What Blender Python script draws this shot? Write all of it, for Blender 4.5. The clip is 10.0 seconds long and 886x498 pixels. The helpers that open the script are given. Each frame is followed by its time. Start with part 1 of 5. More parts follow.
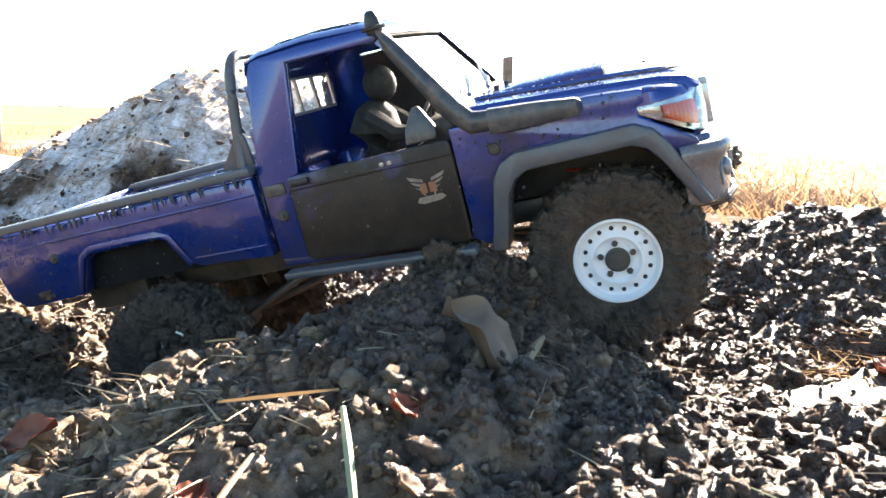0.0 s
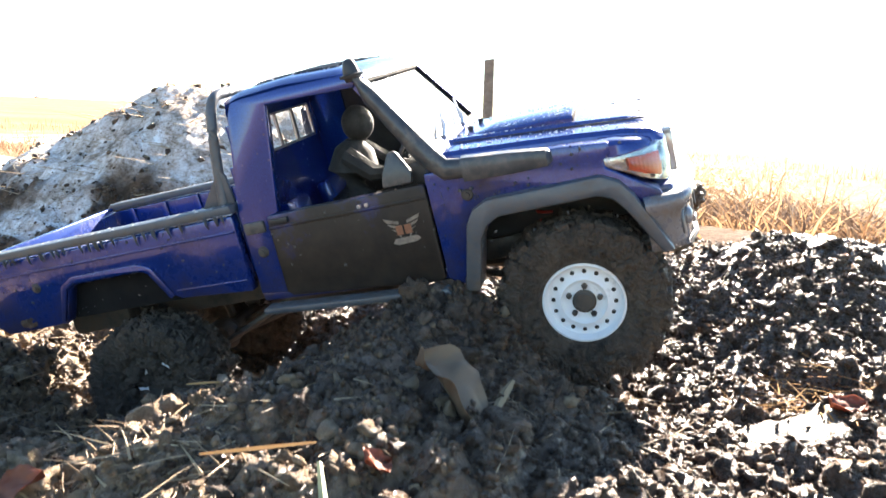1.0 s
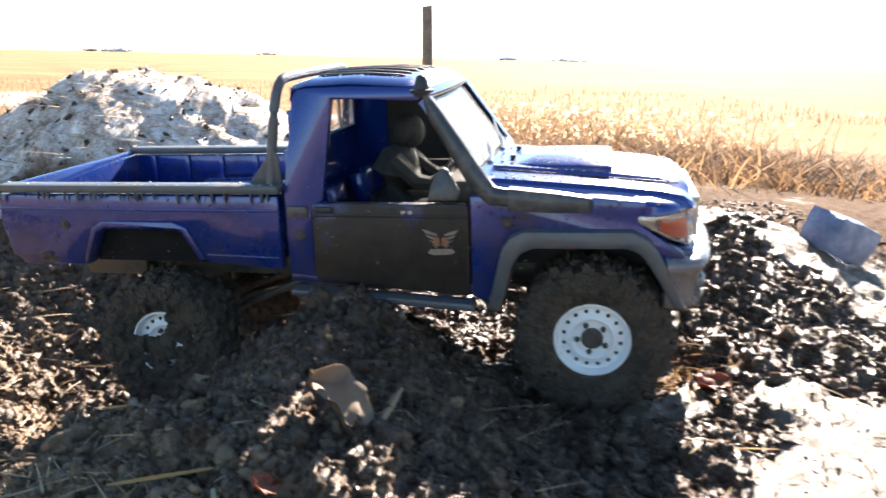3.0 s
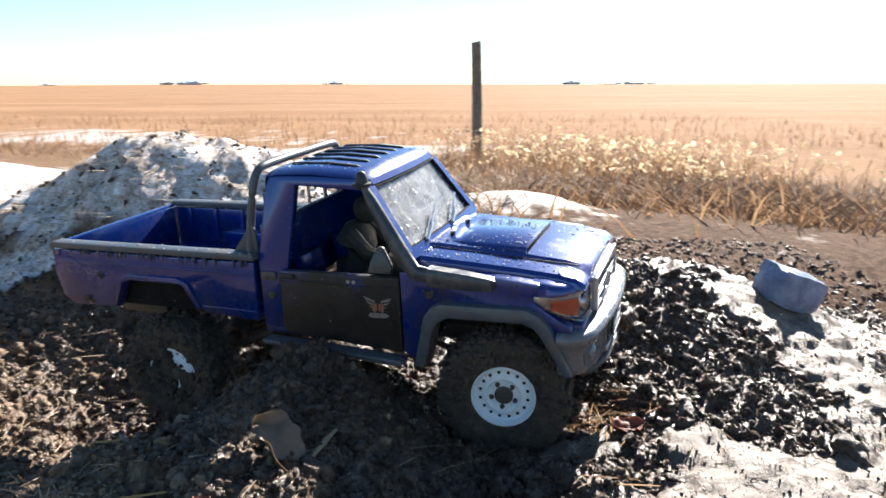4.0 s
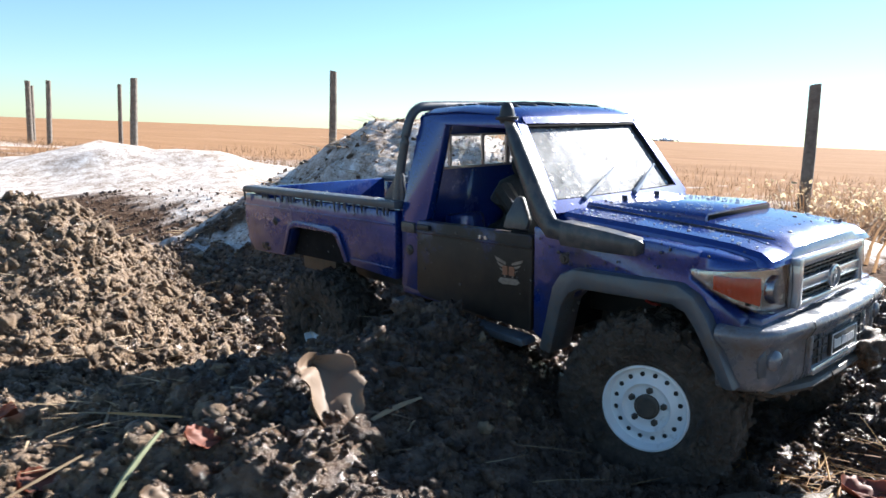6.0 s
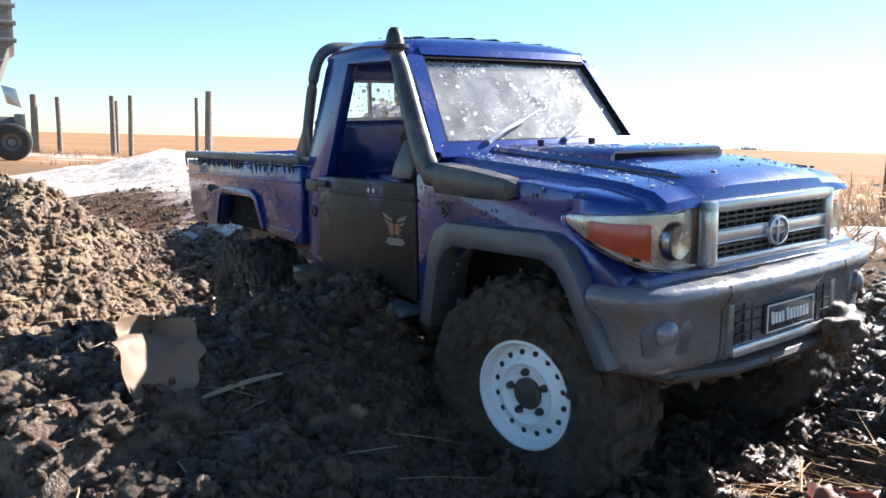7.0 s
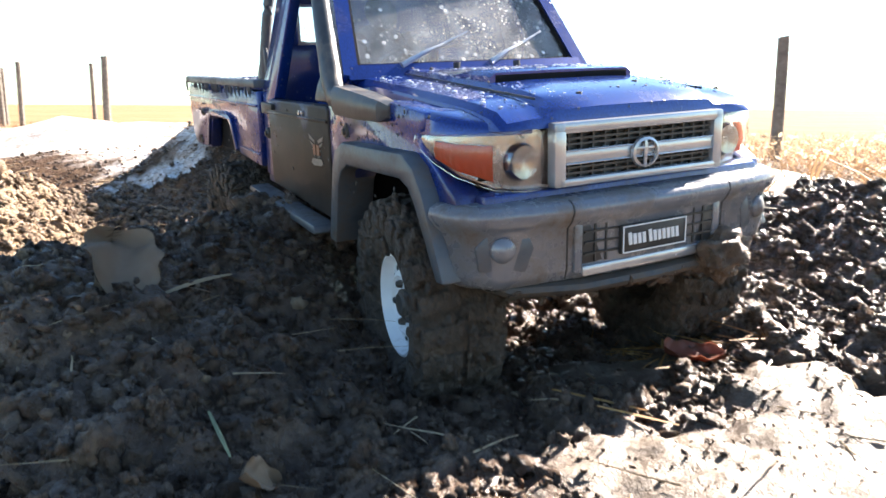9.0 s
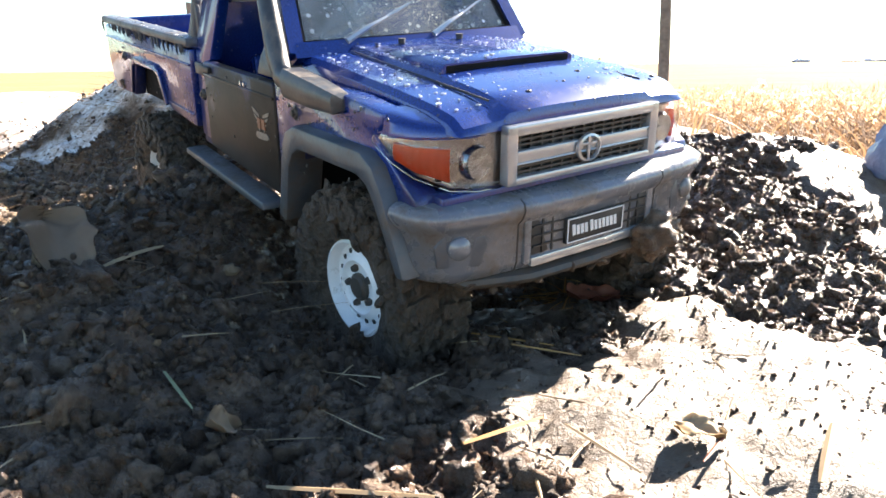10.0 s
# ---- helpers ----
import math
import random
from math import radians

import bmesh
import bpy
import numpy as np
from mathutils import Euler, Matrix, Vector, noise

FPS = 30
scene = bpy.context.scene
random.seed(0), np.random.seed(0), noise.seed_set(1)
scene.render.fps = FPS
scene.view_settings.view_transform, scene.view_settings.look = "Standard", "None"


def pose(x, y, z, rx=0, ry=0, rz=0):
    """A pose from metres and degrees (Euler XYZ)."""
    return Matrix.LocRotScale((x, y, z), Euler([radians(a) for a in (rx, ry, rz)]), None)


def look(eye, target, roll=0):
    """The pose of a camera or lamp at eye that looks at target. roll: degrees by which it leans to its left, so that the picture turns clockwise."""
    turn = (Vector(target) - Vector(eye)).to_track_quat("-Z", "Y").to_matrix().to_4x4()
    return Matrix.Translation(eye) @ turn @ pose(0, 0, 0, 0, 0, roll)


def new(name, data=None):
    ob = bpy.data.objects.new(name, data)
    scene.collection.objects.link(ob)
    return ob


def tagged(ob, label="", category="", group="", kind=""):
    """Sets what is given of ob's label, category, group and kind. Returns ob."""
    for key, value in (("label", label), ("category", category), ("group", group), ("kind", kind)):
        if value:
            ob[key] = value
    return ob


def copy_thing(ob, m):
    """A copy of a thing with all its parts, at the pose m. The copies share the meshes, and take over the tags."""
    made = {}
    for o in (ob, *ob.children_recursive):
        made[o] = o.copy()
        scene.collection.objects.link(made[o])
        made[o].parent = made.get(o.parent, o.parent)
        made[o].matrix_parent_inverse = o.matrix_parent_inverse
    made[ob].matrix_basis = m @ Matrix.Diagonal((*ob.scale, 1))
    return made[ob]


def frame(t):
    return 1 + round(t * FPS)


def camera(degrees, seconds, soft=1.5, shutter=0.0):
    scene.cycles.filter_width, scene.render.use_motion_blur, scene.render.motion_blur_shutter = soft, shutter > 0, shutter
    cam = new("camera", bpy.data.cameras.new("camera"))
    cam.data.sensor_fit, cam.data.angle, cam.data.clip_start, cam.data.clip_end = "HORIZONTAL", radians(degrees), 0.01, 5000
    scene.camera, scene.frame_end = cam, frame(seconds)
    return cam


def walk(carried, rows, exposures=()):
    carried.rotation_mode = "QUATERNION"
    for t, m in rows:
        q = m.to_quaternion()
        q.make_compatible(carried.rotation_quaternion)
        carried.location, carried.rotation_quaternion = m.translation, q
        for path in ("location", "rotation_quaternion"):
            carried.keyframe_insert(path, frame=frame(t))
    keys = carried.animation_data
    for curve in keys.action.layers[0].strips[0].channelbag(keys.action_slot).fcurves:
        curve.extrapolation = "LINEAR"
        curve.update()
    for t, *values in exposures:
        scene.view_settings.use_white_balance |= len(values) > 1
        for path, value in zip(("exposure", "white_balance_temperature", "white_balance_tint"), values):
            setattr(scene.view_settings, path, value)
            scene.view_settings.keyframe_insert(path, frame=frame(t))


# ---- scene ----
cam = camera(60.12, 10.0, shutter=0.3)
EYES = [
    (0, 0.0000, 0.0000, 0.4000, 80.39, -1.65, 0.05),
    (0.5, 0.0038, -0.0064, 0.4010, 80.38, -1.70, -1.23),
    (1, 0.0019, -0.0123, 0.4304, 80.21, -2.46, -1.31),
    (1.5, -0.0068, -0.0059, 0.4699, 78.55, -2.37, -0.81),
    (2, -0.0198, 0.0026, 0.4879, 76.66, -1.13, -1.60),
    (2.5, -0.0009, -0.0069, 0.4913, 75.93, -1.01, -2.52),
    (3, 0.0373, -0.0433, 0.4845, 76.09, -1.04, -5.32),
    (3.2, 0.0496, -0.0743, 0.4986, 76.54, -1.40, -7.03),
    (4.3, 0.2005, -0.1451, 0.5419, 78.47, 0.26, 7.52),
    (4.5, 0.2418, -0.1308, 0.5379, 78.56, -1.01, 14.35),
    (5, 0.2413, -0.0956, 0.4802, 78.65, -3.59, 19.06),
    (5.2, 0.2190, -0.0875, 0.4740, 79.73, -3.41, 20.23),
    (6.3, 0.2469, 0.0452, 0.4222, 81.62, -1.97, 24.95),
    (6.5, 0.2627, 0.0712, 0.4116, 81.52, -1.90, 26.61),
    (7, 0.2924, 0.1154, 0.4000, 82.11, -1.52, 28.69),
    (7.5, 0.2936, 0.1025, 0.3930, 81.10, -1.23, 30.02),
    (8, 0.2979, 0.0886, 0.3904, 80.70, -0.65, 28.69),
    (8.5, 0.3014, 0.0826, 0.3878, 80.32, -0.17, 26.33),
    (9, 0.3223, 0.0490, 0.3804, 79.58, -0.43, 22.08),
    (9.5, 0.3226, 0.0187, 0.3759, 78.13, -0.46, 16.90),
    (10, 0.3251, 0.0097, 0.3879, 76.67, 0.77, 14.43),
]
EXPOSURES = [(0.0, 3.12, 7300, 14), (1.0, 3.12, 7300, 14), (2.0, 2.6, 7300, 14), (3.0, 2.58, 7200, 15), (4.5, 1.55, 6300, 11), (6.5, 1.85, 6200, 12), (8.0, 2.35, 6400, 14), (9.0, 2.75, 7000, 15), (10.0, 2.85, 7300, 15)]
walk(cam, [(t, pose(*row)) for t, *row in EYES], EXPOSURES)

# ---- light ----
SUN_AZ, SUN_EL = radians(26), radians(31.5)     # from +y towards +x; above the horizon
world = bpy.data.worlds.new("sky")
scene.world = world
world.use_nodes = True
wn = world.node_tree.nodes
sky = wn.new("ShaderNodeTexSky")
sky.sky_type = "NISHITA"
sky.sun_disc = False
sky.sun_elevation, sky.sun_rotation = SUN_EL, SUN_AZ
sky.air_density, sky.dust_density, sky.ozone_density = 1.0, 0.15, 2.0
hue = wn.new("ShaderNodeMix")
hue.data_type, hue.blend_type = "RGBA", "MULTIPLY"
hue.inputs[0].default_value = 1.0
hue.inputs[7].default_value = (0.79, 0.98, 1.04, 1)
world.node_tree.links.new(sky.outputs[0], hue.inputs[6])
world.node_tree.links.new(hue.outputs[2], wn["Background"].inputs[0])
wn["Background"].inputs[1].default_value = 0.050
sun = new("sun", bpy.data.lights.new("sun", "SUN"))
sun.data.energy, sun.data.angle, sun.data.color = 5.0, radians(0.55), (1.0, 0.95, 0.87)
sun.matrix_world = look((0, 0, 8), Vector((0, 0, 8)) - Vector((math.sin(SUN_AZ) * math.cos(SUN_EL), math.cos(SUN_AZ) * math.cos(SUN_EL), math.sin(SUN_EL))))


# ---- materials ----
class Mat:
    """A small wrapper round a node material."""

    def __init__(self, name):
        self.m = bpy.data.materials.new(name)
        self.m.use_nodes = True
        self.t = self.m.node_tree
        self.b = self.t.nodes["Principled BSDF"]
        self.co = self.t.nodes.new("ShaderNodeTexCoord").outputs["Object"]

    def node(self, kind, **inputs):
        n = self.t.nodes.new(kind)
        for k, v in inputs.items():
            self.set(n, k.replace("_", " "), v)
        return n

    def set(self, n, k, v):
        if isinstance(v, bpy.types.NodeSocket):
            self.t.links.new(v, n.inputs[k])
        else:
            n.inputs[k].default_value = v

    def bsdf(self, **inputs):
        for k, v in inputs.items():
            self.set(self.b, k.replace("_", " "), v)
        return self

    def noise(self, scale, detail=5.0, rough=0.6, co=None):
        return self.node("ShaderNodeTexNoise", Vector=co or self.co, Scale=scale, Detail=detail, Roughness=rough).outputs["Fac"]

    def cells(self, scale, feature="F1"):
        n = self.node("ShaderNodeTexVoronoi", Vector=self.co, Scale=scale)
        n.feature = feature
        return n.outputs["Distance"]

    def ramp(self, fac, *stops):
        n = self.node("ShaderNodeValToRGB", Fac=fac)
        e = n.color_ramp.elements
        while len(e) < len(stops):
            e.new(0.5)
        for s, (p, c) in zip(e, stops):
            s.position = p
            s.color = (*c, 1) if isinstance(c, tuple) else (c, c, c, 1)
        return n.outputs["Color"]

    def mix(self, fac, a, b):
        n = self.t.nodes.new("ShaderNodeMix")
        n.data_type = "RGBA"
        for i, v in ((0, fac), (6, a), (7, b)):
            if isinstance(v, bpy.types.NodeSocket):
                self.t.links.new(v, n.inputs[i])
            else:
                n.inputs[i].default_value = (*v, 1) if isinstance(v, tuple) else v
        return n.outputs[2]

    def math(self, op, a, b=0.0):
        n = self.t.nodes.new("ShaderNodeMath")
        n.operation = op
        for i, v in ((0, a), (1, b)):
            if isinstance(v, bpy.types.NodeSocket):
                self.t.links.new(v, n.inputs[i])
            else:
                n.inputs[i].default_value = v
        return n.outputs[0]

    def attr(self, name):
        n = self.t.nodes.new("ShaderNodeAttribute")
        n.attribute_name = name
        return n.outputs["Fac"]

    def split(self, co=None):
        n = self.node("ShaderNodeSeparateXYZ", Vector=co or self.co)
        return n.outputs

    def random(self):
        return self.t.nodes.new("ShaderNodeObjectInfo").outputs["Random"]

    def island(self):
        return self.t.nodes.new("ShaderNodeNewGeometry").outputs["Random Per Island"]

    def bump(self, height, strength=0.5, distance=0.002):
        n = self.node("ShaderNodeBump", Height=height, Strength=strength, Distance=distance)
        self.t.links.new(n.outputs[0], self.b.inputs["Normal"])
        return self


def paint(name, film, low=0.0, wet=1.0):
    """Metallic blue paint under a film of dried mud; film: how much of it is covered; low: more towards the sill."""
    k = Mat(name)
    n = k.noise(28, 6, 0.65)
    fine = k.noise(240, 4, 0.7)
    cover = k.math("ADD", k.math("MULTIPLY", n, 0.75), k.math("MULTIPLY", fine, 0.25))
    if low:
        z = k.split()[2]
        cover = k.math("ADD", cover, k.math("MULTIPLY", k.math("SUBTRACT", 0.085, z), low))
    edge = 0.72 - 0.42 * film
    mask = k.ramp(cover, (edge - 0.14, 0.0), (edge + 0.1, 1.0))
    mask = k.math("MULTIPLY", mask, min(1.0, 0.35 + film))
    flake = k.ramp(k.noise(900, 2), (0.3, (0.0012, 0.018, 0.135)), (0.7, (0.003, 0.037, 0.24)))
    mud = k.ramp(k.noise(70, 5), (0.3, (0.028 * wet, 0.021 * wet, 0.019 * wet)), (0.7, (0.080 * wet, 0.058 * wet, 0.043 * wet)))
    spots = k.ramp(k.cells(150), (0.10, 1.0), (0.16, 0.0))
    spots = k.math("MULTIPLY", spots, k.ramp(k.noise(40), (0.5, 0.0), (0.62, 1.0)))
    mask = k.math("MAXIMUM", mask, k.math("MULTIPLY", spots, 0.85))
    k.bsdf(Base_Color=k.mix(mask, flake, mud), Metallic=k.math("MULTIPLY", k.math("SUBTRACT", 1.0, mask), 0.35),
           Roughness=k.ramp(mask, (0.0, 0.24), (1.0, 0.50)), Specular_IOR_Level=k.ramp(mask, (0.0, 0.45), (1.0, 0.34)), Coat_Weight=k.math("MULTIPLY", k.math("SUBTRACT", 1.0, mask), 0.75), Coat_Roughness=0.06)
    return k.bump(mask, 0.35, 0.0006).m


def plain(name, a, b, rough=(0.4, 0.6), metal=0.0, scale=60, bump=0.2, dist=0.0006, **extra):
    k = Mat(name)
    n = k.noise(scale, 6, 0.65)
    k.bsdf(Base_Color=k.ramp(n, (0.3, a), (0.7, b)), Roughness=k.ramp(k.noise(scale * 2.3, 4), (0.3, rough[0]), (0.7, rough[1])), Metallic=metal, **extra)
    return k.bump(k.noise(scale * 4, 5), bump, dist).m


def dirty(name, a, b, mud, amount, rough=(0.35, 0.7), metal=0.0, scale=45):
    """A surface with patches of drying mud."""
    k = Mat(name)
    n = k.math("ADD", k.math("MULTIPLY", k.noise(scale, 6, 0.7), 0.8), k.math("MULTIPLY", k.noise(scale * 6, 3), 0.2))
    e = 0.75 - 0.45 * amount
    mask = k.ramp(n, (e - 0.08, 0.0), (e + 0.1, 1.0))
    k.bsdf(Base_Color=k.mix(mask, k.ramp(k.noise(scale * 2), (0.3, a), (0.7, b)), mud), Roughness=k.ramp(mask, (0.0, rough[0]), (1.0, rough[1])),
           Metallic=k.math("MULTIPLY", k.math("SUBTRACT", 1.0, mask), metal))
    return k.bump(n, 0.4, 0.001).m


PAINT = paint("blue_paint", 0.12)
PAINT_SIDE = paint("blue_paint_mud_film", 0.34, 3.0, 0.65)
PAINT_DOOR = paint("door_mud_film", 0.92, 3.0, 0.44)
PAINT_IN = paint("blue_paint_inside", 0.08)
TRIM = dirty("grey_plastic_trim", (0.055, 0.064, 0.076), (0.095, 0.105, 0.12), (0.095, 0.072, 0.055), 0.42, (0.33, 0.65))
BUMPER = dirty("grey_bumper_plastic", (0.15, 0.16, 0.185), (0.22, 0.23, 0.255), (0.115, 0.090, 0.072), 0.46, (0.2, 0.55), 0.3)
SILVER = dirty("silver_plastic", (0.42, 0.43, 0.45), (0.5, 0.51, 0.53), (0.16, 0.13, 0.11), 0.2, (0.2, 0.55), 0.6)
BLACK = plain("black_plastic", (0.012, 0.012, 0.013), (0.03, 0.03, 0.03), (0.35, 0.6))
SNORKEL = dirty("dark_snorkel_plastic", (0.035, 0.038, 0.042), (0.065, 0.068, 0.072), (0.14, 0.115, 0.095), 0.42, (0.32, 0.7))
STEEL_WHITE = dirty("white_wheel_enamel", (0.74, 0.75, 0.77), (0.82, 0.83, 0.84), (0.17, 0.13, 0.10), 0.22, (0.3, 0.7))
MUD_TYRE = plain("mud_caked_rubber", (0.026, 0.019, 0.014), (0.125, 0.090, 0.064), (0.38, 0.9), 0, 75, 1.0, 0.007)
# for the window rubber, and for black sheets that stand for shaded recesses
SEAL_AND_SHADE = plain("dull_black_rubber_and_shade", (0.006, 0.006, 0.007), (0.014, 0.013, 0.013), (0.85, 1.0), 0, 60, 0.2, 0.0006, Specular_IOR_Level=0.15)
CHASSIS = dirty("muddy_chassis", (0.02, 0.02, 0.02), (0.05, 0.05, 0.05), (0.075, 0.06, 0.048), 0.6)
RED = plain("red_spring", (0.35, 0.02, 0.015), (0.45, 0.03, 0.02), (0.3, 0.5))
AMBER = Mat("amber_lens")
AMBER.bsdf(Base_Color=(0.66, 0.045, 0.003, 1), Roughness=0.22, Coat_Weight=0.8, Coat_Roughness=0.03, Transmission_Weight=0.2)
AMBER = AMBER.bump(AMBER.node("ShaderNodeTexWave", Vector=AMBER.co, Scale=130.0, Distortion=0.0).outputs["Fac"], 0.22, 0.0006).m
BADGE = plain("badge_print", (0.13, 0.10, 0.08), (0.30, 0.24, 0.19), (0.4, 0.6), 0, 300)
BADGE_RED = plain("badge_red_print", (0.20, 0.075, 0.04), (0.30, 0.13, 0.07), (0.4, 0.6), 0, 300)
WHITE_PRINT = plain("white_print", (0.62, 0.62, 0.62), (0.74, 0.74, 0.74), (0.4, 0.6), 0, 400)
CLOTH = plain("dark_cloth", (0.005, 0.006, 0.006), (0.014, 0.016, 0.016), (0.7, 0.9), 0, 120, 0.5)


def clear(name, spots, rough=0.02, haze=0.0):
    """Clear plastic with drying water and mud spots."""
    k = Mat(name)
    n = k.math("MULTIPLY", k.ramp(k.cells(130), (0.14, 1.0), (0.26, 0.0)), k.ramp(k.noise(22, 4), (0.42, 0.0), (0.6, 1.0)))
    n = k.math("MAXIMUM", n, k.math("MULTIPLY", k.ramp(k.cells(330), (0.16, 1.0), (0.26, 0.0)), k.ramp(k.noise(35, 3), (0.45, 0.0), (0.65, 1.0))))
    n = k.math("MULTIPLY", n, spots)
    k.bsdf(Base_Color=k.mix(n, (0.93, 0.95, 0.96), (0.72, 0.71, 0.69)), Transmission_Weight=k.math("SUBTRACT", 1.0, n), Roughness=k.ramp(n, (0.0, rough), (1.0, 0.5)), IOR=1.25)
    k.bump(n, 0.3, 0.0005)
    if haze:
        # a film of dried splashes that scatters light
        back = k.node("ShaderNodeBsdfTranslucent", Color=(0.86, 0.87, 0.88, 1))
        face = k.node("ShaderNodeBsdfPrincipled", Base_Color=(0.84, 0.85, 0.86, 1), Roughness=0.3, Specular_IOR_Level=1.0)
        tr = k.node("ShaderNodeMixShader", Fac=0.75)
        k.t.links.new(back.outputs[0], tr.inputs[1])
        k.t.links.new(face.outputs[0], tr.inputs[2])
        mx = k.node("ShaderNodeMixShader", Fac=k.ramp(k.noise(30, 6, 0.75), (0.38, haze * 0.25), (0.66, haze)))
        k.t.links.new(k.b.outputs[0], mx.inputs[1])
        k.t.links.new(tr.outputs[0], mx.inputs[2])
        k.t.links.new(mx.outputs[0], k.t.nodes["Material Output"].inputs[0])
    return k.m


GLASS = clear("spotted_window", 0.9)
SCREEN = clear("splashed_windscreen", 1.0, 0.03, 0.31)
LENS = clear("headlight_lens", 0.12, 0.03)


def ground_material():
    k = Mat("ground_mud_snow_field")
    snow, field, brown, grime = k.attr("snow"), k.attr("field"), k.attr("brown"), k.attr("grime")
    fine = k.noise(190, 6, 0.7)
    grain = k.noise(45, 6, 0.65)
    mud = k.ramp(k.math("ADD", k.math("MULTIPLY", grain, 0.6), k.math("MULTIPLY", fine, 0.4)), (0.30, (0.027, 0.016, 0.011)), (0.50, (0.095, 0.058, 0.038)), (0.68, (0.215, 0.142, 0.097)))
    dry = k.ramp(fine, (0.3, (0.115, 0.072, 0.042)), (0.7, (0.34, 0.235, 0.150)))
    mud = k.mix(brown, mud, dry)
    far = k.node("ShaderNodeMapping", Vector=k.co, Scale=(0.05, 0.35, 1.0)).outputs[0]
    straw = k.ramp(k.math("ADD", k.math("MULTIPLY", k.noise(1.0, 7, 0.7, far), 0.55), k.math("MULTIPLY", k.noise(9, 6, 0.8), 0.45)), (0.32, (0.180, 0.092, 0.050)), (0.5, (0.275, 0.158, 0.085)), (0.68, (0.370, 0.225, 0.140)))
    mud = k.mix(field, mud, straw)
    dirt = k.ramp(k.math("SUBTRACT", k.math("ADD", k.math("MULTIPLY", k.noise(90, 7, 0.8), 0.62), k.math("MULTIPLY", k.noise(13, 5, 0.7), 0.38)), k.math("MULTIPLY", grime, 0.185)), (0.39, (0.12, 0.085, 0.058)), (0.49, (0.50, 0.42, 0.36)), (0.61, (0.84, 0.84, 0.84)))
    grit = k.math("MULTIPLY", k.ramp(k.cells(260), (0.16, 1.0), (0.24, 0.0)), k.ramp(k.math("ADD", k.noise(22, 6, 0.75), k.math("MULTIPLY", grime, 0.06)), (0.42, 0.0), (0.52, 1.0)))
    dirt = k.mix(k.math("MULTIPLY", grit, 0.85), dirt, (0.06, 0.042, 0.030))
    wet = k.ramp(k.math("ADD", k.math("MULTIPLY", k.noise(14, 4), 0.5), k.math("MULTIPLY", k.noise(160, 3), 0.5)), (0.36, 0.75), (0.46, 0.36), (0.60, 0.15))
    rough = k.mix(k.ramp(grime, (0.05, 0.0), (0.45, 1.0)), (0.95, 0.95, 0.95), wet)
    k.bsdf(Base_Color=k.mix(snow, mud, dirt), Roughness=k.mix(snow, rough, (0.55, 0.55, 0.55)), Specular_IOR_Level=k.mix(k.ramp(grime, (0.05, 0.0), (0.45, 1.0)), (0.05, 0.05, 0.05), (0.5, 0.5, 0.5)))
    relief = k.math("ADD", fine, k.math("MULTIPLY", k.noise(420, 4, 0.7), 0.6))
    return k.bump(k.math("MULTIPLY", relief, k.math("SUBTRACT", 1.0, k.math("MULTIPLY", snow, 0.55))), 0.9, 0.004).m


GROUND = ground_material()


def clod_material(name, a, b, c, rough):
    k = Mat(name)
    n = k.math("ADD", k.math("MULTIPLY", k.noise(150, 6, 0.75), 0.78), k.math("MULTIPLY", k.island(), 0.22))
    k.bsdf(Base_Color=k.ramp(n, (0.30, a), (0.5, b), (0.72, c)), Roughness=k.ramp(k.noise(110, 4), (0.38, rough[0]), (0.58, rough[1])), Specular_IOR_Level=0.45)
    return k.bump(k.math("ADD", k.noise(260, 7, 0.85), k.noise(900, 3, 0.7)), 1.0, 0.0022).m


CLOD = clod_material("wet_clods", (0.030, 0.018, 0.012), (0.100, 0.062, 0.040), (0.225, 0.150, 0.102), (0.60, 0.20))
CLOD_DRY = clod_material("drying_clods", (0.08, 0.050, 0.030), (0.235, 0.160, 0.100), (0.42, 0.305, 0.200), (0.42, 0.85))


def stalk_material(name, a, b, trans=0.3):
    k = Mat(name)
    n = k.math("ADD", k.math("MULTIPLY", k.island(), 0.7), k.math("MULTIPLY", k.noise(60, 4), 0.3))
    k.bsdf(Base_Color=k.ramp(n, (0.2, a), (0.8, b)), Roughness=0.6, Subsurface_Weight=0.0)
    tr = k.node("ShaderNodeBsdfTranslucent", Color=k.ramp(n, (0.2, a), (0.8, b)))
    mx = k.node("ShaderNodeMixShader", Fac=trans)
    k.t.links.new(k.b.outputs[0], mx.inputs[1])
    k.t.links.new(tr.outputs[0], mx.inputs[2])
    k.t.links.new(mx.outputs[0], k.t.nodes["Material Output"].inputs[0])
    return k.m


STRAW = stalk_material("straw", (0.20, 0.12, 0.055), (0.56, 0.42, 0.26))
WEED = stalk_material("dry_weeds", (0.13, 0.070, 0.038), (0.42, 0.265, 0.145), 0.40)
STUBBLE = stalk_material("grain_stubble", (0.18, 0.10, 0.052), (0.38, 0.235, 0.135), 0.3)
SEED = stalk_material("seed_fluff", (0.50, 0.38, 0.22), (0.82, 0.70, 0.50), 0.6)
ORANGE = stalk_material("orange_straw", (0.34, 0.14, 0.035), (0.60, 0.36, 0.13))
LEAF = stalk_material("dead_leaf", (0.14, 0.092, 0.060), (0.33, 0.23, 0.155), 0.3)
LEAF_RED = stalk_material("red_leaf", (0.16, 0.045, 0.025), (0.28, 0.09, 0.05), 0.3)
WOOD = plain("weathered_post_wood", (0.10, 0.085, 0.072), (0.24, 0.21, 0.18), (0.8, 0.95), 0, 18, 0.6, 0.01)
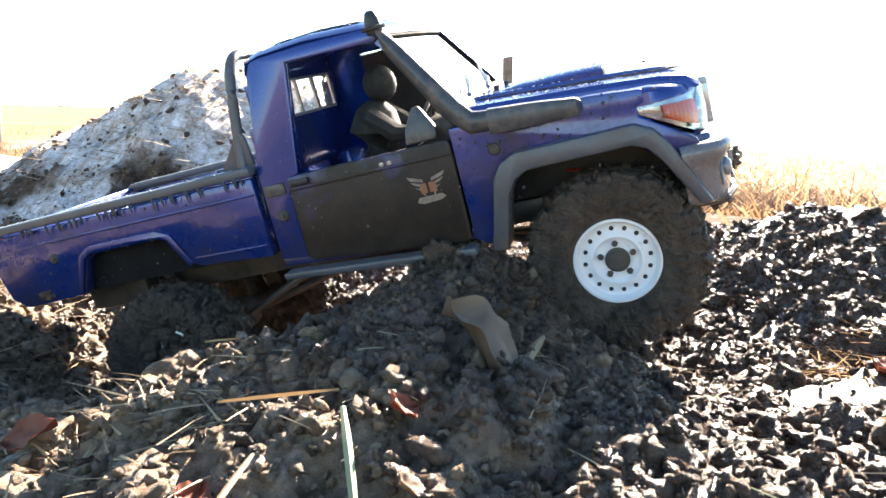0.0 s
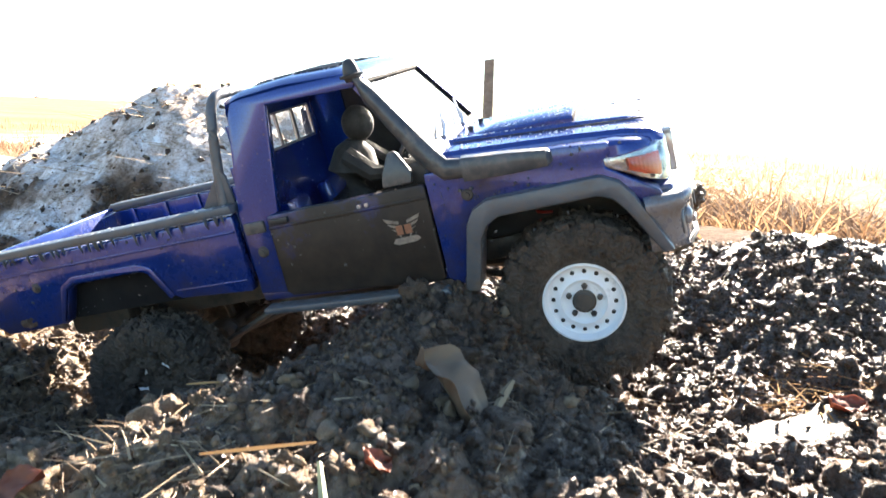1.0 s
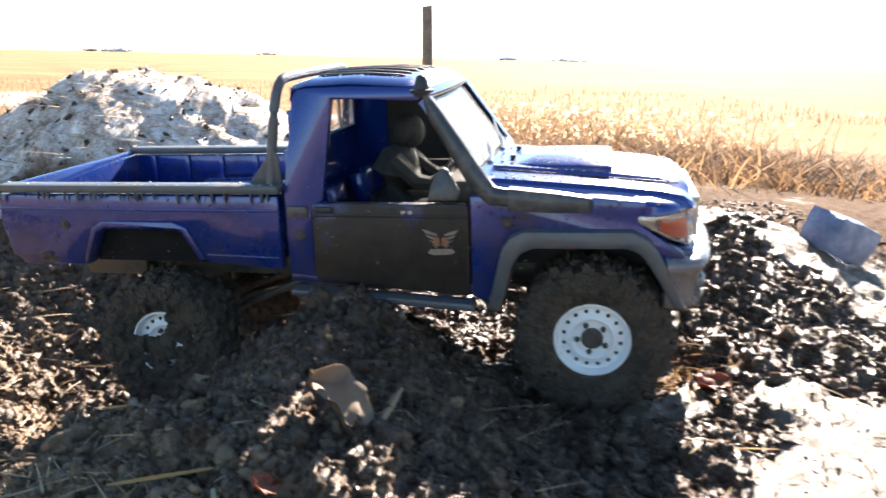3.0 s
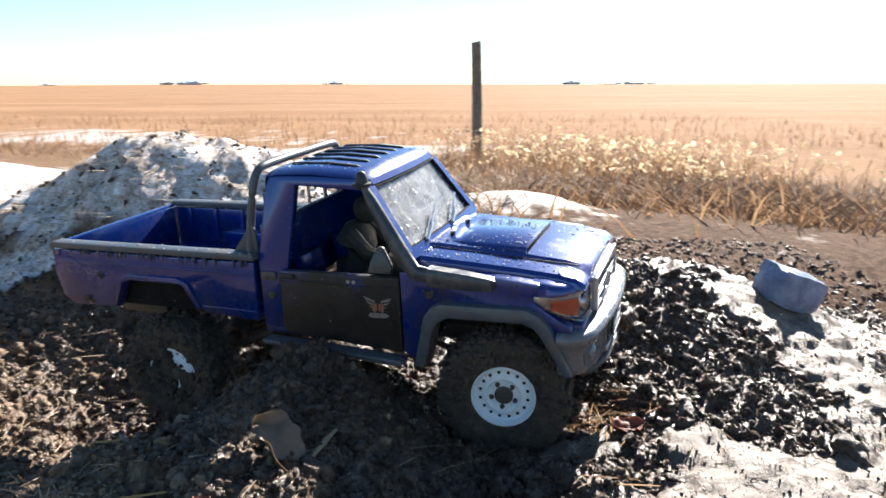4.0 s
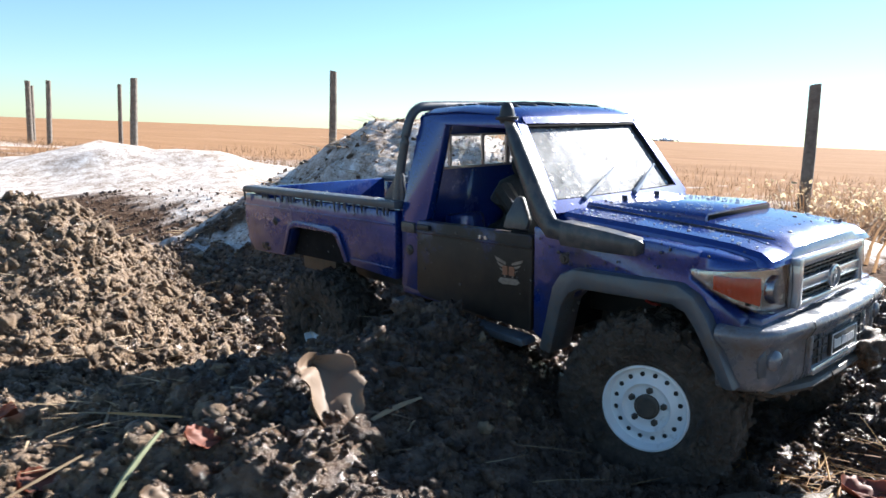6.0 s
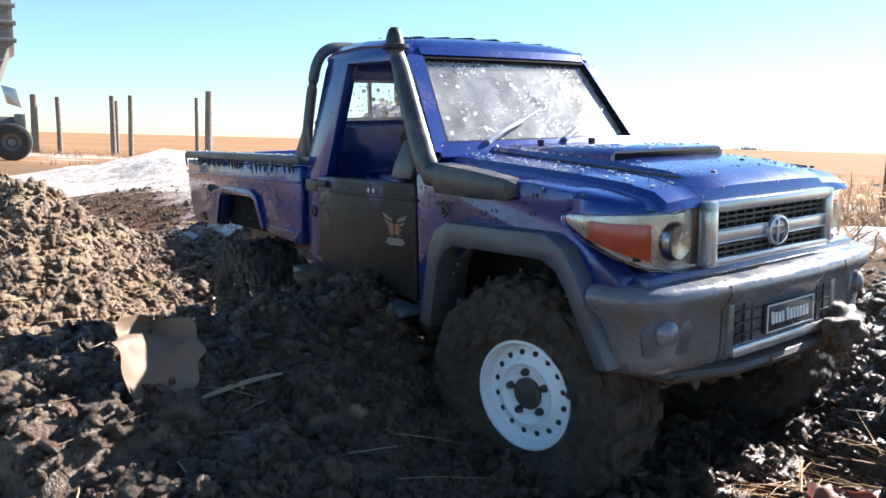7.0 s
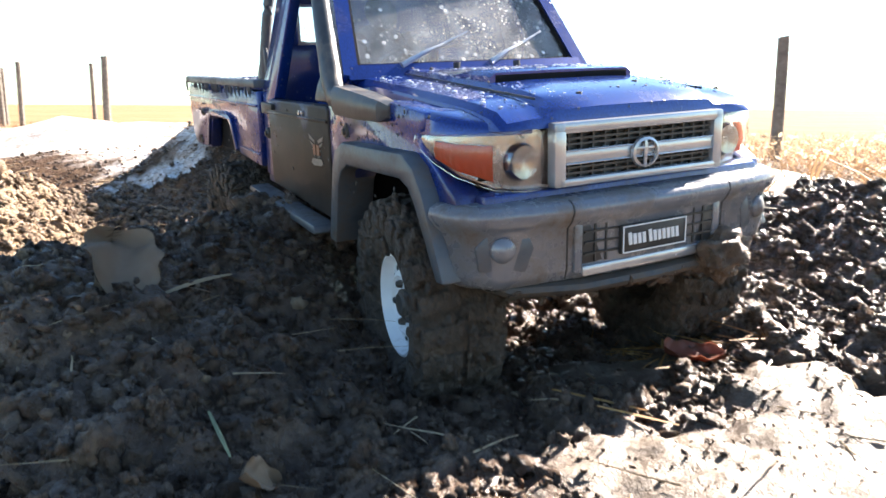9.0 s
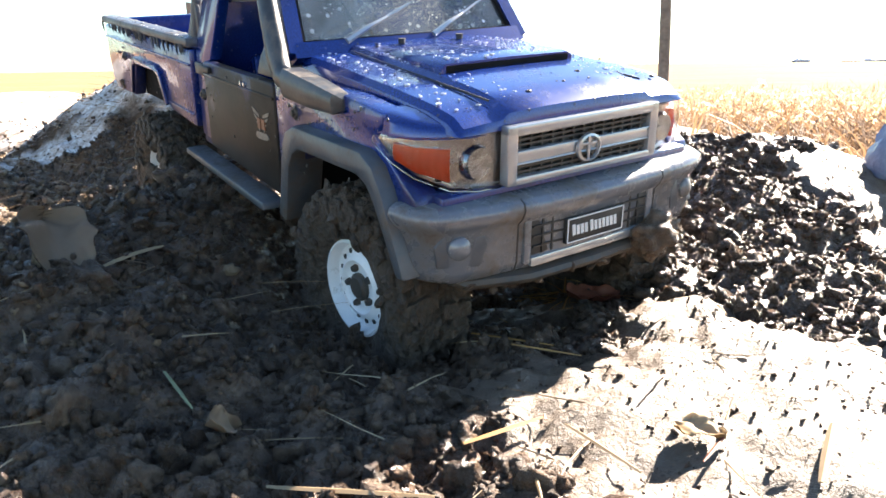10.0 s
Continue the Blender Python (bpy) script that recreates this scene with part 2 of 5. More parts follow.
TRAILER = dirty("grey_trailer_paint", (0.11, 0.115, 0.11), (0.17, 0.175, 0.17), (0.13, 0.11, 0.09), 0.3, (0.5, 0.8), 0, 2)
RUBBER = plain("trailer_rubber", (0.02, 0.02, 0.02), (0.05, 0.045, 0.04), (0.7, 0.9), 0, 8)
# haze over the backlit trees is put into this pale blue-grey
HAZED_BELT = plain("far_trees", (0.55, 0.60, 0.68), (0.62, 0.67, 0.74), (0.9, 1.0), 0, 0.02)
ICE = Mat("dirty_ice")
ICE.bsdf(Base_Color=ICE.ramp(ICE.noise(40, 6), (0.3, (0.14, 0.17, 0.27)), (0.65, (0.36, 0.41, 0.56))), Roughness=0.25, Subsurface_Weight=0.0, Transmission_Weight=0.25, IOR=1.31)
ICE = ICE.bump(ICE.noise(90, 6), 0.6, 0.004).m
SNOW = Mat("old_snow")
SNOW.bsdf(Base_Color=SNOW.ramp(SNOW.noise(9, 7, 0.75), (0.30, (0.30, 0.27, 0.24)), (0.42, (0.78, 0.79, 0.81)), (0.8, (0.86, 0.87, 0.89))), Roughness=0.6)
SNOW = SNOW.bump(SNOW.noise(60, 7, 0.7), 0.8, 0.02).m
CHROME = plain("lamp_reflector", (0.20, 0.21, 0.225), (0.50, 0.51, 0.53), (0.10, 0.30), 1.0, 90, 0.1)
# half-opaque white, so the drops' highlights are partly in their colour
WATER = Mat("whitened_water_drops").bsdf(Base_Color=(0.92, 0.93, 0.95, 1), Transmission_Weight=0.45, Roughness=0.06, IOR=1.33).m


# ---- building helpers ----
def part(name, bm, material, parent, label="", sharp=38):
    """Links a bmesh as one mesh object, under parent if there is one."""
    bmesh.ops.recalc_face_normals(bm, faces=bm.faces)
    limit = radians(sharp)
    for f in bm.faces:
        f.smooth = True
    for e in bm.edges:
        e.smooth = len(e.link_faces) == 2 and e.calc_face_angle(0) < limit
    me = bpy.data.meshes.new(name)
    bm.to_mesh(me)
    bm.free()
    me.materials.append(material)
    ob = new(name, me)
    if parent:
        ob.parent = parent
    if label:
        ob["label"] = label
    return ob


def mesh_part(name, verts, faces, material, parent=None, smooth=True):
    me = bpy.data.meshes.new(name)
    me.from_pydata(verts, [], faces)
    me.polygons.foreach_set("use_smooth", [smooth] * len(me.polygons))
    me.materials.append(material)
    ob = new(name, me)
    ob.parent = parent
    return ob


def bevel(bm, width, segments=2, limit=30):
    edges = [e for e in bm.edges if len(e.link_faces) == 2 and e.calc_face_angle(0) > radians(limit)]
    bmesh.ops.bevel(bm, geom=edges, offset=width, segments=segments, profile=0.5, affect="EDGES", clamp_overlap=True)
    return bm


def box(x0, x1, y0, y1, z0, z1, width=0.0, bm=None):
    out = bmesh.new()
    bmesh.ops.create_cube(out, size=1)
    for v in out.verts:
        v.co = Vector(((x0 + x1) / 2 + v.co.x * (x1 - x0), (y0 + y1) / 2 + v.co.y * (y1 - y0), (z0 + z1) / 2 + v.co.z * (z1 - z0)))
    if width:
        bevel(out, width)
    return join(bm, out)


def join(bm, other):
    if bm is None:
        return other
    me = bpy.data.meshes.new("tmp")
    other.to_mesh(me)
    other.free()
    bm.from_mesh(me)
    bpy.data.meshes.remove(me)
    return bm


def prism(outline, y0, y1, width=0.0, bm=None):
    """A plate with that outline in the x-z plane, from y0 to y1."""
    out = bmesh.new()
    a = [out.verts.new((x, y0, z)) for x, z in outline]
    b = [out.verts.new((x, y1, z)) for x, z in outline]
    out.faces.new(a)
    out.faces.new(b[::-1])
    for i in range(len(a)):
        j = (i + 1) % len(a)
        out.faces.new((a[j], a[i], b[i], b[j]))
    bmesh.ops.recalc_face_normals(out, faces=out.faces)
    if width:
        bevel(out, width)
    return join(bm, out)


def loft(rings, closed=True, caps=True, bm=None):
    """Skins rings of equal length."""
    out = bmesh.new()
    vs = [[out.verts.new(p) for p in r] for r in rings]
    n = len(vs[0])
    for a, b in zip(vs, vs[1:]):
        for i in range(n if closed else n - 1):
            j = (i + 1) % n
            out.faces.new((a[i], a[j], b[j], b[i]))
    if caps and closed:
        out.faces.new(vs[0][::-1])
        out.faces.new(vs[-1])
    return join(bm, out)


def tube(path, radius, n=8, bm=None, flat=1.0):
    path = [Vector(p) for p in path]
    rings = []
    for i, p in enumerate(path):
        d = (path[min(i + 1, len(path) - 1)] - path[max(i - 1, 0)]).normalized()
        u = d.orthogonal().normalized() if abs(d.z) > 0.98 else d.cross(Vector((0, 0, 1))).normalized()
        w = d.cross(u)
        r = radius[i] if isinstance(radius, (list, tuple)) else radius
        rings.append([p + u * math.cos(a) * r + w * math.sin(a) * r * flat for a in (2 * math.pi * k / n for k in range(n))])
    return loft(rings, bm=bm)


def lathe(profile, n=32, bm=None, caps=True):
    """Turns (radius, y) pairs about the y axis."""
    rings = [[(r * math.cos(2 * math.pi * k / n), y, r * math.sin(2 * math.pi * k / n)) for k in range(n)] for r, y in profile]
    return loft(rings, caps=caps, bm=bm)


def moved(bm, m):
    bmesh.ops.transform(bm, matrix=m, verts=bm.verts)
    return bm


def flip(bm):
    """Mirrors to the other side."""
    for v in bm.verts:
        v.co.y = -v.co.y
    return bm


def thing(name, label, category, group="", at=None, kind=""):
    ob = new(name)
    ob.empty_display_size = 0.05
    if at is not None:
        ob.matrix_world = at
    return tagged(ob, label, category, group, kind)


def hashed(ix, iy, seed):
    h = (ix.astype(np.int64) * 374761393 + iy.astype(np.int64) * 668265263 + seed * 1442695041) & 0x7FFFFFFF
    h = ((h ^ (h >> 13)) * 1274126177) & 0x7FFFFFFF
    return ((h ^ (h >> 16)) & 0xFFFF) / 65535.0


def vnoise(x, y, seed):
    ix, iy = np.floor(x), np.floor(y)
    fx, fy = x - ix, y - iy
    fx, fy = fx * fx * (3 - 2 * fx), fy * fy * (3 - 2 * fy)
    a, b = hashed(ix, iy, seed), hashed(ix + 1, iy, seed)
    c, d = hashed(ix, iy + 1, seed), hashed(ix + 1, iy + 1, seed)
    return (a * (1 - fx) + b * fx) * (1 - fy) + (c * (1 - fx) + d * fx) * fy


def fbm(x, y, seed, octaves=4):
    return sum(vnoise(x * 2 ** o, y * 2 ** o, seed + o) * 0.5 ** (o + 1) for o in range(octaves)) / (1 - 0.5 ** octaves)


def lumps(x, y, seed):
    """Rounded lumps, one to a cell: 0 between them, 1 on top."""
    ix, iy = np.floor(x), np.floor(y)
    best = np.zeros_like(x)
    for dx in (-1, 0, 1):
        for dy in (-1, 0, 1):
            cx, cy = ix + dx, iy + dy
            px, py = cx + hashed(cx, cy, seed), cy + hashed(cx, cy, seed + 7)
            r = 0.35 + 0.5 * hashed(cx, cy, seed + 13)
            d = ((x - px) ** 2 + (y - py) ** 2) / (r * r)
            best = np.maximum(best, np.sqrt(np.clip(1 - d, 0, 1)) * r)
    return best


# ---- the ground ----
# humps and hollows of the churned mud: x, y, radius, height
BUMPS = [
    (-0.02, 0.44, 0.11, 0.034),
    (-0.055, 0.34, 0.08, 0.034),
    (0.09, 0.31, 0.08, 0.022),
    (0.2, 0.27, 0.1, 0.003),
    (0.38, 0.4, 0.12, 0.015),
    (0.3, 0.52, 0.09, 0.004),
    (0.38, 0.62, 0.09, 0.021),
    (0.42, 0.8, 0.12, 0.082),
    (0.56, 0.74, 0.14, 0.020),
    (-0.31, 0.73, 0.1, -0.005),
    (-0.52, 0.64, 0.1, 0.131),
    (-0.44, 0.56, 0.08, -0.028),
    (-0.43, 0.72, 0.08, -0.060),
    (-0.40, 1.17, 0.18, 0.180),
    (-0.15, 1.19, 0.17, 0.125),
    (-0.66, 1.18, 0.15, 0.070),
    (-0.21, 0.58, 0.09, -0.055),
    (-0.18, 0.7, 0.1, -0.048),
    (0.15, 0.47, 0.09, -0.011),
    (0.2, 0.6, 0.1, -0.002),
    (0, 0.62, 0.11, 0.000),
    (-0.28, 0.42, 0.12, -0.009),
    (0.3, 0.15, 0.2, 0.009),
    (-0.2, 0.2, 0.15, 0.024),
    (-0.02, 0.21, 0.09, 0.004),
    (-1.15, 1.5, 0.22, 0.050),
    (-0.85, 1.5, 0.2, 0.060),
    (-1.45, 1.42, 0.24, 0.060),
    (-0.75, 0.65, 0.15, 0.037),
    (-0.75, 1.15, 0.2, -0.072),
    (0.2, 0.95, 0.15, 0.007),
    (0.6, 1.1, 0.2, -0.017),
    (0.6, 0.4, 0.15, 0.007),
    (0.03, 0.5, 0.06, 0.059),
]


def coarse(x, y):
    """The large forms: a heap of spoil on a flat field edge."""
    d = np.hypot(x, (y - 0.55) * 0.95)
    z = 0.225 / (1 + (d / 2.1) ** 4)
    for cx, cy, r, h in BUMPS:
        z = z + h * np.exp(-((x - cx) ** 2 + (y - cy) ** 2) / (2 * r * r))
    far = np.clip((d - 1.6) / 3, 0, 1)
    z = z + far * 0.10 * (fbm(x * 0.6, y * 0.6, 3) - 0.5)
    # snow bank along the track
    z = z + 0.27 * np.exp(-((x + 3.5) / 1.5) ** 2 - ((y - 3.8) / 0.8) ** 2) * (0.6 + 0.8 * fbm(x * 2.6, y * 2.6, 9, 5))
    z = z + 0.06 * np.exp(-((x - 0.31) / 0.24) ** 2 - ((y - 2.08) / 0.17) ** 2) * (0.5 + fbm(x * 4, y * 4, 17))
    # far swell of the field
    z = z + 4.0 * np.clip((y - 120) / 1500, 0, 1) ** 1.2 * np.exp(-((x + 500) / 700) ** 2)
    return z


def near_weight(x, y):
    return np.clip(1.45 - np.hypot(x * 0.72, y - 0.6), 0, 1)


def snow_mask(x, y):
    n = fbm(x * 5, y * 5, 21, 5) - 0.5
    g = lambda cx, cy, rx, ry: np.exp(-((x - cx) / rx) ** 2 - ((y - cy) / ry) ** 2)
    m = 1.2 * g(0.405, 0.30, 0.165, 0.13) + 0.72 * g(0.52, 0.60, 0.10, 0.11) + 0.6 * g(0.62, 0.80, 0.10, 0.10)
    m = m + 0.85 * g(0.255, 0.468, 0.042, 0.028) + 0.55 * g(0.365, 0.455, 0.06, 0.06)
    m = m + 0.45 * g(0.66, 0.50, 0.18, 0.22) + 0.30 * g(0.45, 0.72, 0.14, 0.14)
    m = np.maximum(m, 1.35 * g(-0.34, 1.18, 0.46, 0.20))
    m = np.maximum(m, 1.2 * g(-1.25, 1.55, 0.55, 0.28))
    m = np.maximum(m, 0.75 * g(-0.52, 0.92, 0.16, 0.07))
    m = np.maximum(m, 1.5 * g(-3.2, 3.5, 2.3, 1.7))
    m = np.maximum(m, 1.1 * g(0.31, 2.08, 0.25, 0.17))
    m = np.maximum(m, 1.15 * g(-5.5, 8.2, 5.5, 1.4) * (fbm(x * 0.5, y * 0.5, 5) + 0.35))
    m = np.maximum(m, 0.9 * g(-11, 8.5, 4.0, 1.1))
    m = np.maximum(m, 0.95 * g(-0.6, 6.4, 1.6, 0.5))
    fine = np.where(near_weight(x, y) > 0, fbm(x * 24, y * 24, 25, 3) - 0.5, 0)
    return np.clip((m + 1.3 * n + 0.8 * fine - 0.45) * 3.2, 0, 1)


def drying(x, y):
    """Where the earth is drier and browner."""
    g = lambda cx, cy, rx, ry: np.exp(-((x - cx) / rx) ** 2 - ((y - cy) / ry) ** 2)
    return np.clip(1.5 * g(-0.55, 0.58, 0.30, 0.26) + 0.85 * g(-0.24, 0.33, 0.17, 0.13) + 0.5 * g(-0.06, 0.27, 0.09, 0.05), 0, 1)


def ground_height(x, y, detail=True):
    z = coarse(x, y)
    w = near_weight(x, y)
    s = snow_mask(x, y)
    rough = w * (1 - 0.5 * s)
    z = z + rough * (0.016 * (fbm(x * 14, y * 14, 31) - 0.5) + 0.012 * lumps(x * 22, y * 22, 41) + 0.009 * lumps(x * 48, y * 48, 51) + 0.010 * (fbm(x * 60, y * 60, 57, 3) - 0.5) - 0.012)
    z = z + w * s * (0.010 * (fbm(x * 18, y * 18, 61) - 0.4) + np.where(y > 0.85, 1.0, 0.0) * (0.060 * (fbm(x * 8, y * 8, 63) - 0.45) + 0.030 * (fbm(x * 26, y * 26, 65) - 0.5)))
    if detail:
        z = z + rough * (0.0065 * lumps(x * 100, y * 100, 71) + 0.007 * (fbm(x * 120, y * 120, 81, 3) - 0.5))
    return z


def spaced(fine0, fine1, step, lo, hi, grow):
    c = list(np.arange(fine0, fine1 + step / 2, step))
    s = step
    while c[-1] < hi:
        s *= grow
        c.append(min(c[-1] + s, hi))
    s = step
    while c[0] > lo:
        s *= grow
        c.insert(0, max(c[0] - s, lo))
    return np.array(c)


def build_ground():
    xs = spaced(-0.62, 0.66, 0.0042, -2500, 2500, 1.045)
    ys = spaced(0.17, 0.92, 0.0042, -1500, 3200, 1.04)
    x, y = np.meshgrid(xs, ys)
    z = ground_height(x, y)
    nx, ny = len(xs), len(ys)
    verts = np.stack([x, y, z], -1).reshape(-1, 3)
    i = np.arange(nx * ny).reshape(ny, nx)
    faces = np.stack([i[:-1, :-1], i[:-1, 1:], i[1:, 1:], i[1:, :-1]], -1).reshape(-1, 4)
    me = bpy.data.meshes.new("ground")
    me.vertices.add(len(verts))
    me.vertices.foreach_set("co", verts.ravel())
    me.loops.add(faces.size)
    me.loops.foreach_set("vertex_index", faces.ravel())
    me.polygons.add(len(faces))
    me.polygons.foreach_set("loop_start", np.arange(0, faces.size, 4))
    me.polygons.foreach_set("use_smooth", np.ones(len(faces), dtype=bool))
    me.update()
    d = np.hypot(x, y - 0.6)
    field = np.clip((y - 5.6 - 0.5 * fbm(x * 0.8, y * 0.8, 91) + np.where(x > 0.6, 1.2 * np.clip(x, 0, 2), 0)) / 1.5, 0, 1) + np.clip((d - 2.6) / 5, 0, np.where(y > 0.6, 0.22, 0.55)) + np.clip((-y - 6) / 4, 0, 1)
    brown = np.clip(drying(x, y) + np.clip((d - 1.5) / 2.0, 0, 0.45), 0, 1)
    for name, val in (("snow", snow_mask(x, y)), ("field", np.clip(field, 0, 1)), ("brown", brown), ("grime", near_weight(x, y) * np.where(y < 0.88, 1.0, -0.05))):
        a = me.attributes.new(name, "FLOAT", "POINT")
        a.data.foreach_set("value", val.ravel().astype(np.float32))
    me.materials.append(GROUND)
    return tagged(new("ground", me), "churned wet mud heap with snow patches running into a stubble field", "ground", kind="structure")


build_ground()


def template(level, seed, rough):
    bm = bmesh.new()
    bmesh.ops.create_icosphere(bm, subdivisions=level, radius=1)
    for v in bm.verts:
        c = v.co.copy()
        k = 1 + rough * (noise.fractal(c * 1.3 + Vector((seed * 3.7, 0, 0)), 0.7, 2.1, 5)) + (0.30 * rough * noise.noise(c * 5 + Vector((seed, 3, 0))) + 0.16 * rough * noise.noise(c * 10 + Vector((seed, 9, 0))) if level > 2 else 0)
        v.co = Vector((c.x * k * 1.25, c.y * k * 0.95, c.z * k * 0.7))
    bm.verts.ensure_lookup_table()
    vs = np.array([v.co[:] for v in bm.verts])
    fs = np.array([[v.index for v in f.verts] for f in bm.faces])
    bm.free()
    return vs, fs


def scatter_mesh(name, shapes, places, sizes, material, rng, label, category, sink=0.25, smooth=True):
    """One mesh of many lumps on the ground."""
    vs, fs, base = [], [], 0
    for (px, py, pz), s in zip(places, sizes):
        v, f = shapes[rng.integers(len(shapes))]
        q = rng.normal(size=4)
        q /= np.linalg.norm(q)
        w, a, b, c = q
        r = np.array([[1 - 2 * (b * b + c * c), 2 * (a * b - c * w), 2 * (a * c + b * w)], [2 * (a * b + c * w), 1 - 2 * (a * a + c * c), 2 * (b * c - a * w)], [2 * (a * c - b * w), 2 * (b * c + a * w), 1 - 2 * (a * a + b * b)]])
        vs.append((v * s) @ r.T + np.array([px, py, pz + s * (0.5 - sink)]))
        fs.append(f + base)
        base += len(v)
    me = bpy.data.meshes.new(name)
    me.from_pydata(np.concatenate(vs).tolist(), [], np.concatenate(fs).tolist())
    me.polygons.foreach_set("use_smooth", [smooth] * len(me.polygons))
    me.materials.append(material)
    return tagged(new(name, me), label, category, kind="stuff")


def build_clods():
    rng = np.random.default_rng(5)
    small = [template(1, i, 0.95) for i in range(8)]
    medium = [template(2, i + 40, 0.85) for i in range(8)]
    large = [template(3, i + 20, 0.62) for i in range(8)]

    def spots(n, x0, x1, y0, y1, snowy=0.14):
        x, y = rng.uniform(x0, x1, n), rng.uniform(y0, y1, n)
        keep = rng.uniform(size=n) < np.where(snow_mask(x, y) > 0.4, snowy, 1) * np.clip(near_weight(x, y) * 2, 0, 1)
        x, y = x[keep], y[keep]
        return np.stack([x, y, ground_height(x, y)], 1)

    def by_dryness(name, shapes, p, size, sink, label, smooth):
        dry = rng.uniform(size=len(p)) < drying(p[:, 0], p[:, 1]) * 0.9
        for keep, material, first, word in ((~dry, CLOD, "", "wet dark"), (dry, CLOD_DRY, "dry_", "drying brown")):
            scatter_mesh(first + name, shapes, p[keep], size[keep], material, rng, word + " " + label, "mud", sink, smooth)

    p = spots(60000, -0.62, 0.7, 0.17, 0.95, 0.36)
    by_dryness("mud_crumbs", small, p, np.where(snow_mask(p[:, 0], p[:, 1]) > 0.4, 0.42, 1.0) * (0.0008 + 0.0024 * rng.uniform(size=len(p)) ** 2.2), 0.35, "crumbs of mud lying on the heap", True)
    p = spots(14000, -1.3, 0.9, 0.75, 1.5, 0.36)
    scatter_mesh("heap_crumbs", small, p, 0.0012 + 0.0042 * rng.uniform(size=len(p)) ** 3.5, CLOD, rng, "dark crumbs of mud on the snowy heap", "mud", 0.25)
    p = spots(7600, -0.6, 0.65, 0.17, 0.85, 0.0)
    by_dryness("mud_lumps", medium, p, 0.0020 + 0.0044 * rng.uniform(size=len(p)) ** 2.2, 0.55, "crumbled lumps of mud", True)
    p = spots(620, -0.5, 0.6, 0.17, 0.75, 0.0)
    by_dryness("mud_clods", large, p, 0.0040 + 0.0075 * rng.uniform(size=len(p)) ** 2.5, 0.7, "rounded clods of mud", True)
    p = spots(3600, -0.95, -0.34, 0.42, 0.85, 0.1)
    scatter_mesh("earth_crumbs", small, p, 0.0014 + 0.0055 * rng.uniform(size=len(p)) ** 3, CLOD_DRY, rng, "drying brown crumbs of earth on a lump", "mud", 0.25)


build_clods()


def strands(name, spots, length, width, material, rng, label, category, stand=0.0, bend=0.3, segments=3, kind="stuff", parent=None):
    """Thin folded blades, lying or standing, joined into one mesh."""
    vs, fs = [], []
    for (x, y, z) in spots:
        a = rng.uniform(0, 2 * math.pi)
        ln = length[0] + (length[1] - length[0]) * rng.uniform() ** 1.5
        wd = width[0] + (width[1] - width[0]) * rng.uniform()
        d = np.array([math.cos(a), math.sin(a), 0.0])
        up = stand * (0.6 + 0.6 * rng.uniform()) + rng.uniform(0.0, 0.18)
        side = np.array([-d[1], d[0], 0.0])
        p = np.array([x, y, z + (0.001 if stand == 0 else -0.002)])
        b = len(vs)
        for k in range(segments + 1):
            t = k / segments
            wk = wd * (1 - 0.75 * t) / 2
            vs += [tuple(p - side * wk), tuple(p + np.array([0, 0, wk * 0.7])), tuple(p + side * wk)]
            slope = up * (1 - bend * 2 * t)
            step = d * math.cos(min(abs(slope), 1.5)) + np.array([0, 0, math.sin(max(min(slope, 1.5), -1.2))])
            p = p + step * ln / segments + side * rng.normal() * bend * 0.18 * ln / segments
        for k in range(segments):
            o = b + 3 * k
            fs += [(o, o + 1, o + 4, o + 3), (o + 1, o + 2, o + 5, o + 4)]
    ob = mesh_part(name, vs, fs, material, parent, False)
    return tagged(ob, label, category, kind=kind)


def on_ground(rng, n, x0, x1, y0, y1):
    x, y = rng.uniform(x0, x1, n), rng.uniform(y0, y1, n)
    return np.stack([x, y, ground_height(x, y)], 1)


def build_litter():
    rng = np.random.default_rng(11)
    strands("straw_litter", np.concatenate([on_ground(rng, 420, -0.6, 0.6, 0.2, 0.9), on_ground(rng, 420, -0.9, -0.2, 0.5, 1.3)]), (0.012, 0.05), (0.0006, 0.0018), STRAW, rng, "broken bits of pale straw strewn over the mud", "straw")
    x, y = rng.normal(-0.14, 0.05, 240), rng.normal(0.30, 0.03, 240)
    strands("straw_tuft", np.stack([x, y, ground_height(x, y) + 0.004], 1), (0.008, 0.030), (0.0007, 0.0020), STRAW, rng, "tangled tuft of golden straw caught in the mud", "straw", 0.12)
    x, y = rng.normal(0.285, 0.022, 150), rng.normal(0.515, 0.02, 150)
    strands("orange_straw", np.stack([x, y, ground_height(x, y) + 0.002], 1), (0.015, 0.045), (0.0006, 0.0016), ORANGE, rng, "thin orange-brown grass roots and straw in the mud", "straw", 0.1)
    x, y = rng.normal(-0.42, 0.10, 320), rng.normal(0.66, 0.11, 320)
    strands("rut_straw", np.stack([x, y, ground_height(x, y) + 0.003], 1), (0.02, 0.06), (0.0008, 0.002), STRAW, rng, "matted dry straw in the rut behind the wheel", "straw", 0.15)
    x, y = rng.normal(-0.36, 0.17, 560), rng.normal(1.09, 0.08, 560)
    strands("pile_straw", np.stack([x, y, ground_height(x, y) + 0.003], 1), (0.02, 0.07), (0.001, 0.0025), STRAW, rng, "straw and weed bits on the snowy spoil pile", "straw", 0.1)


build_litter()


# ---- the truck: x ahead, y to its left, z up; the origin lies between the axles ----
truck = thing("toy_truck", "mud-spattered metallic blue scale model pickup truck, climbing over a mud heap", "toy truck")
rnd = random.Random(3)


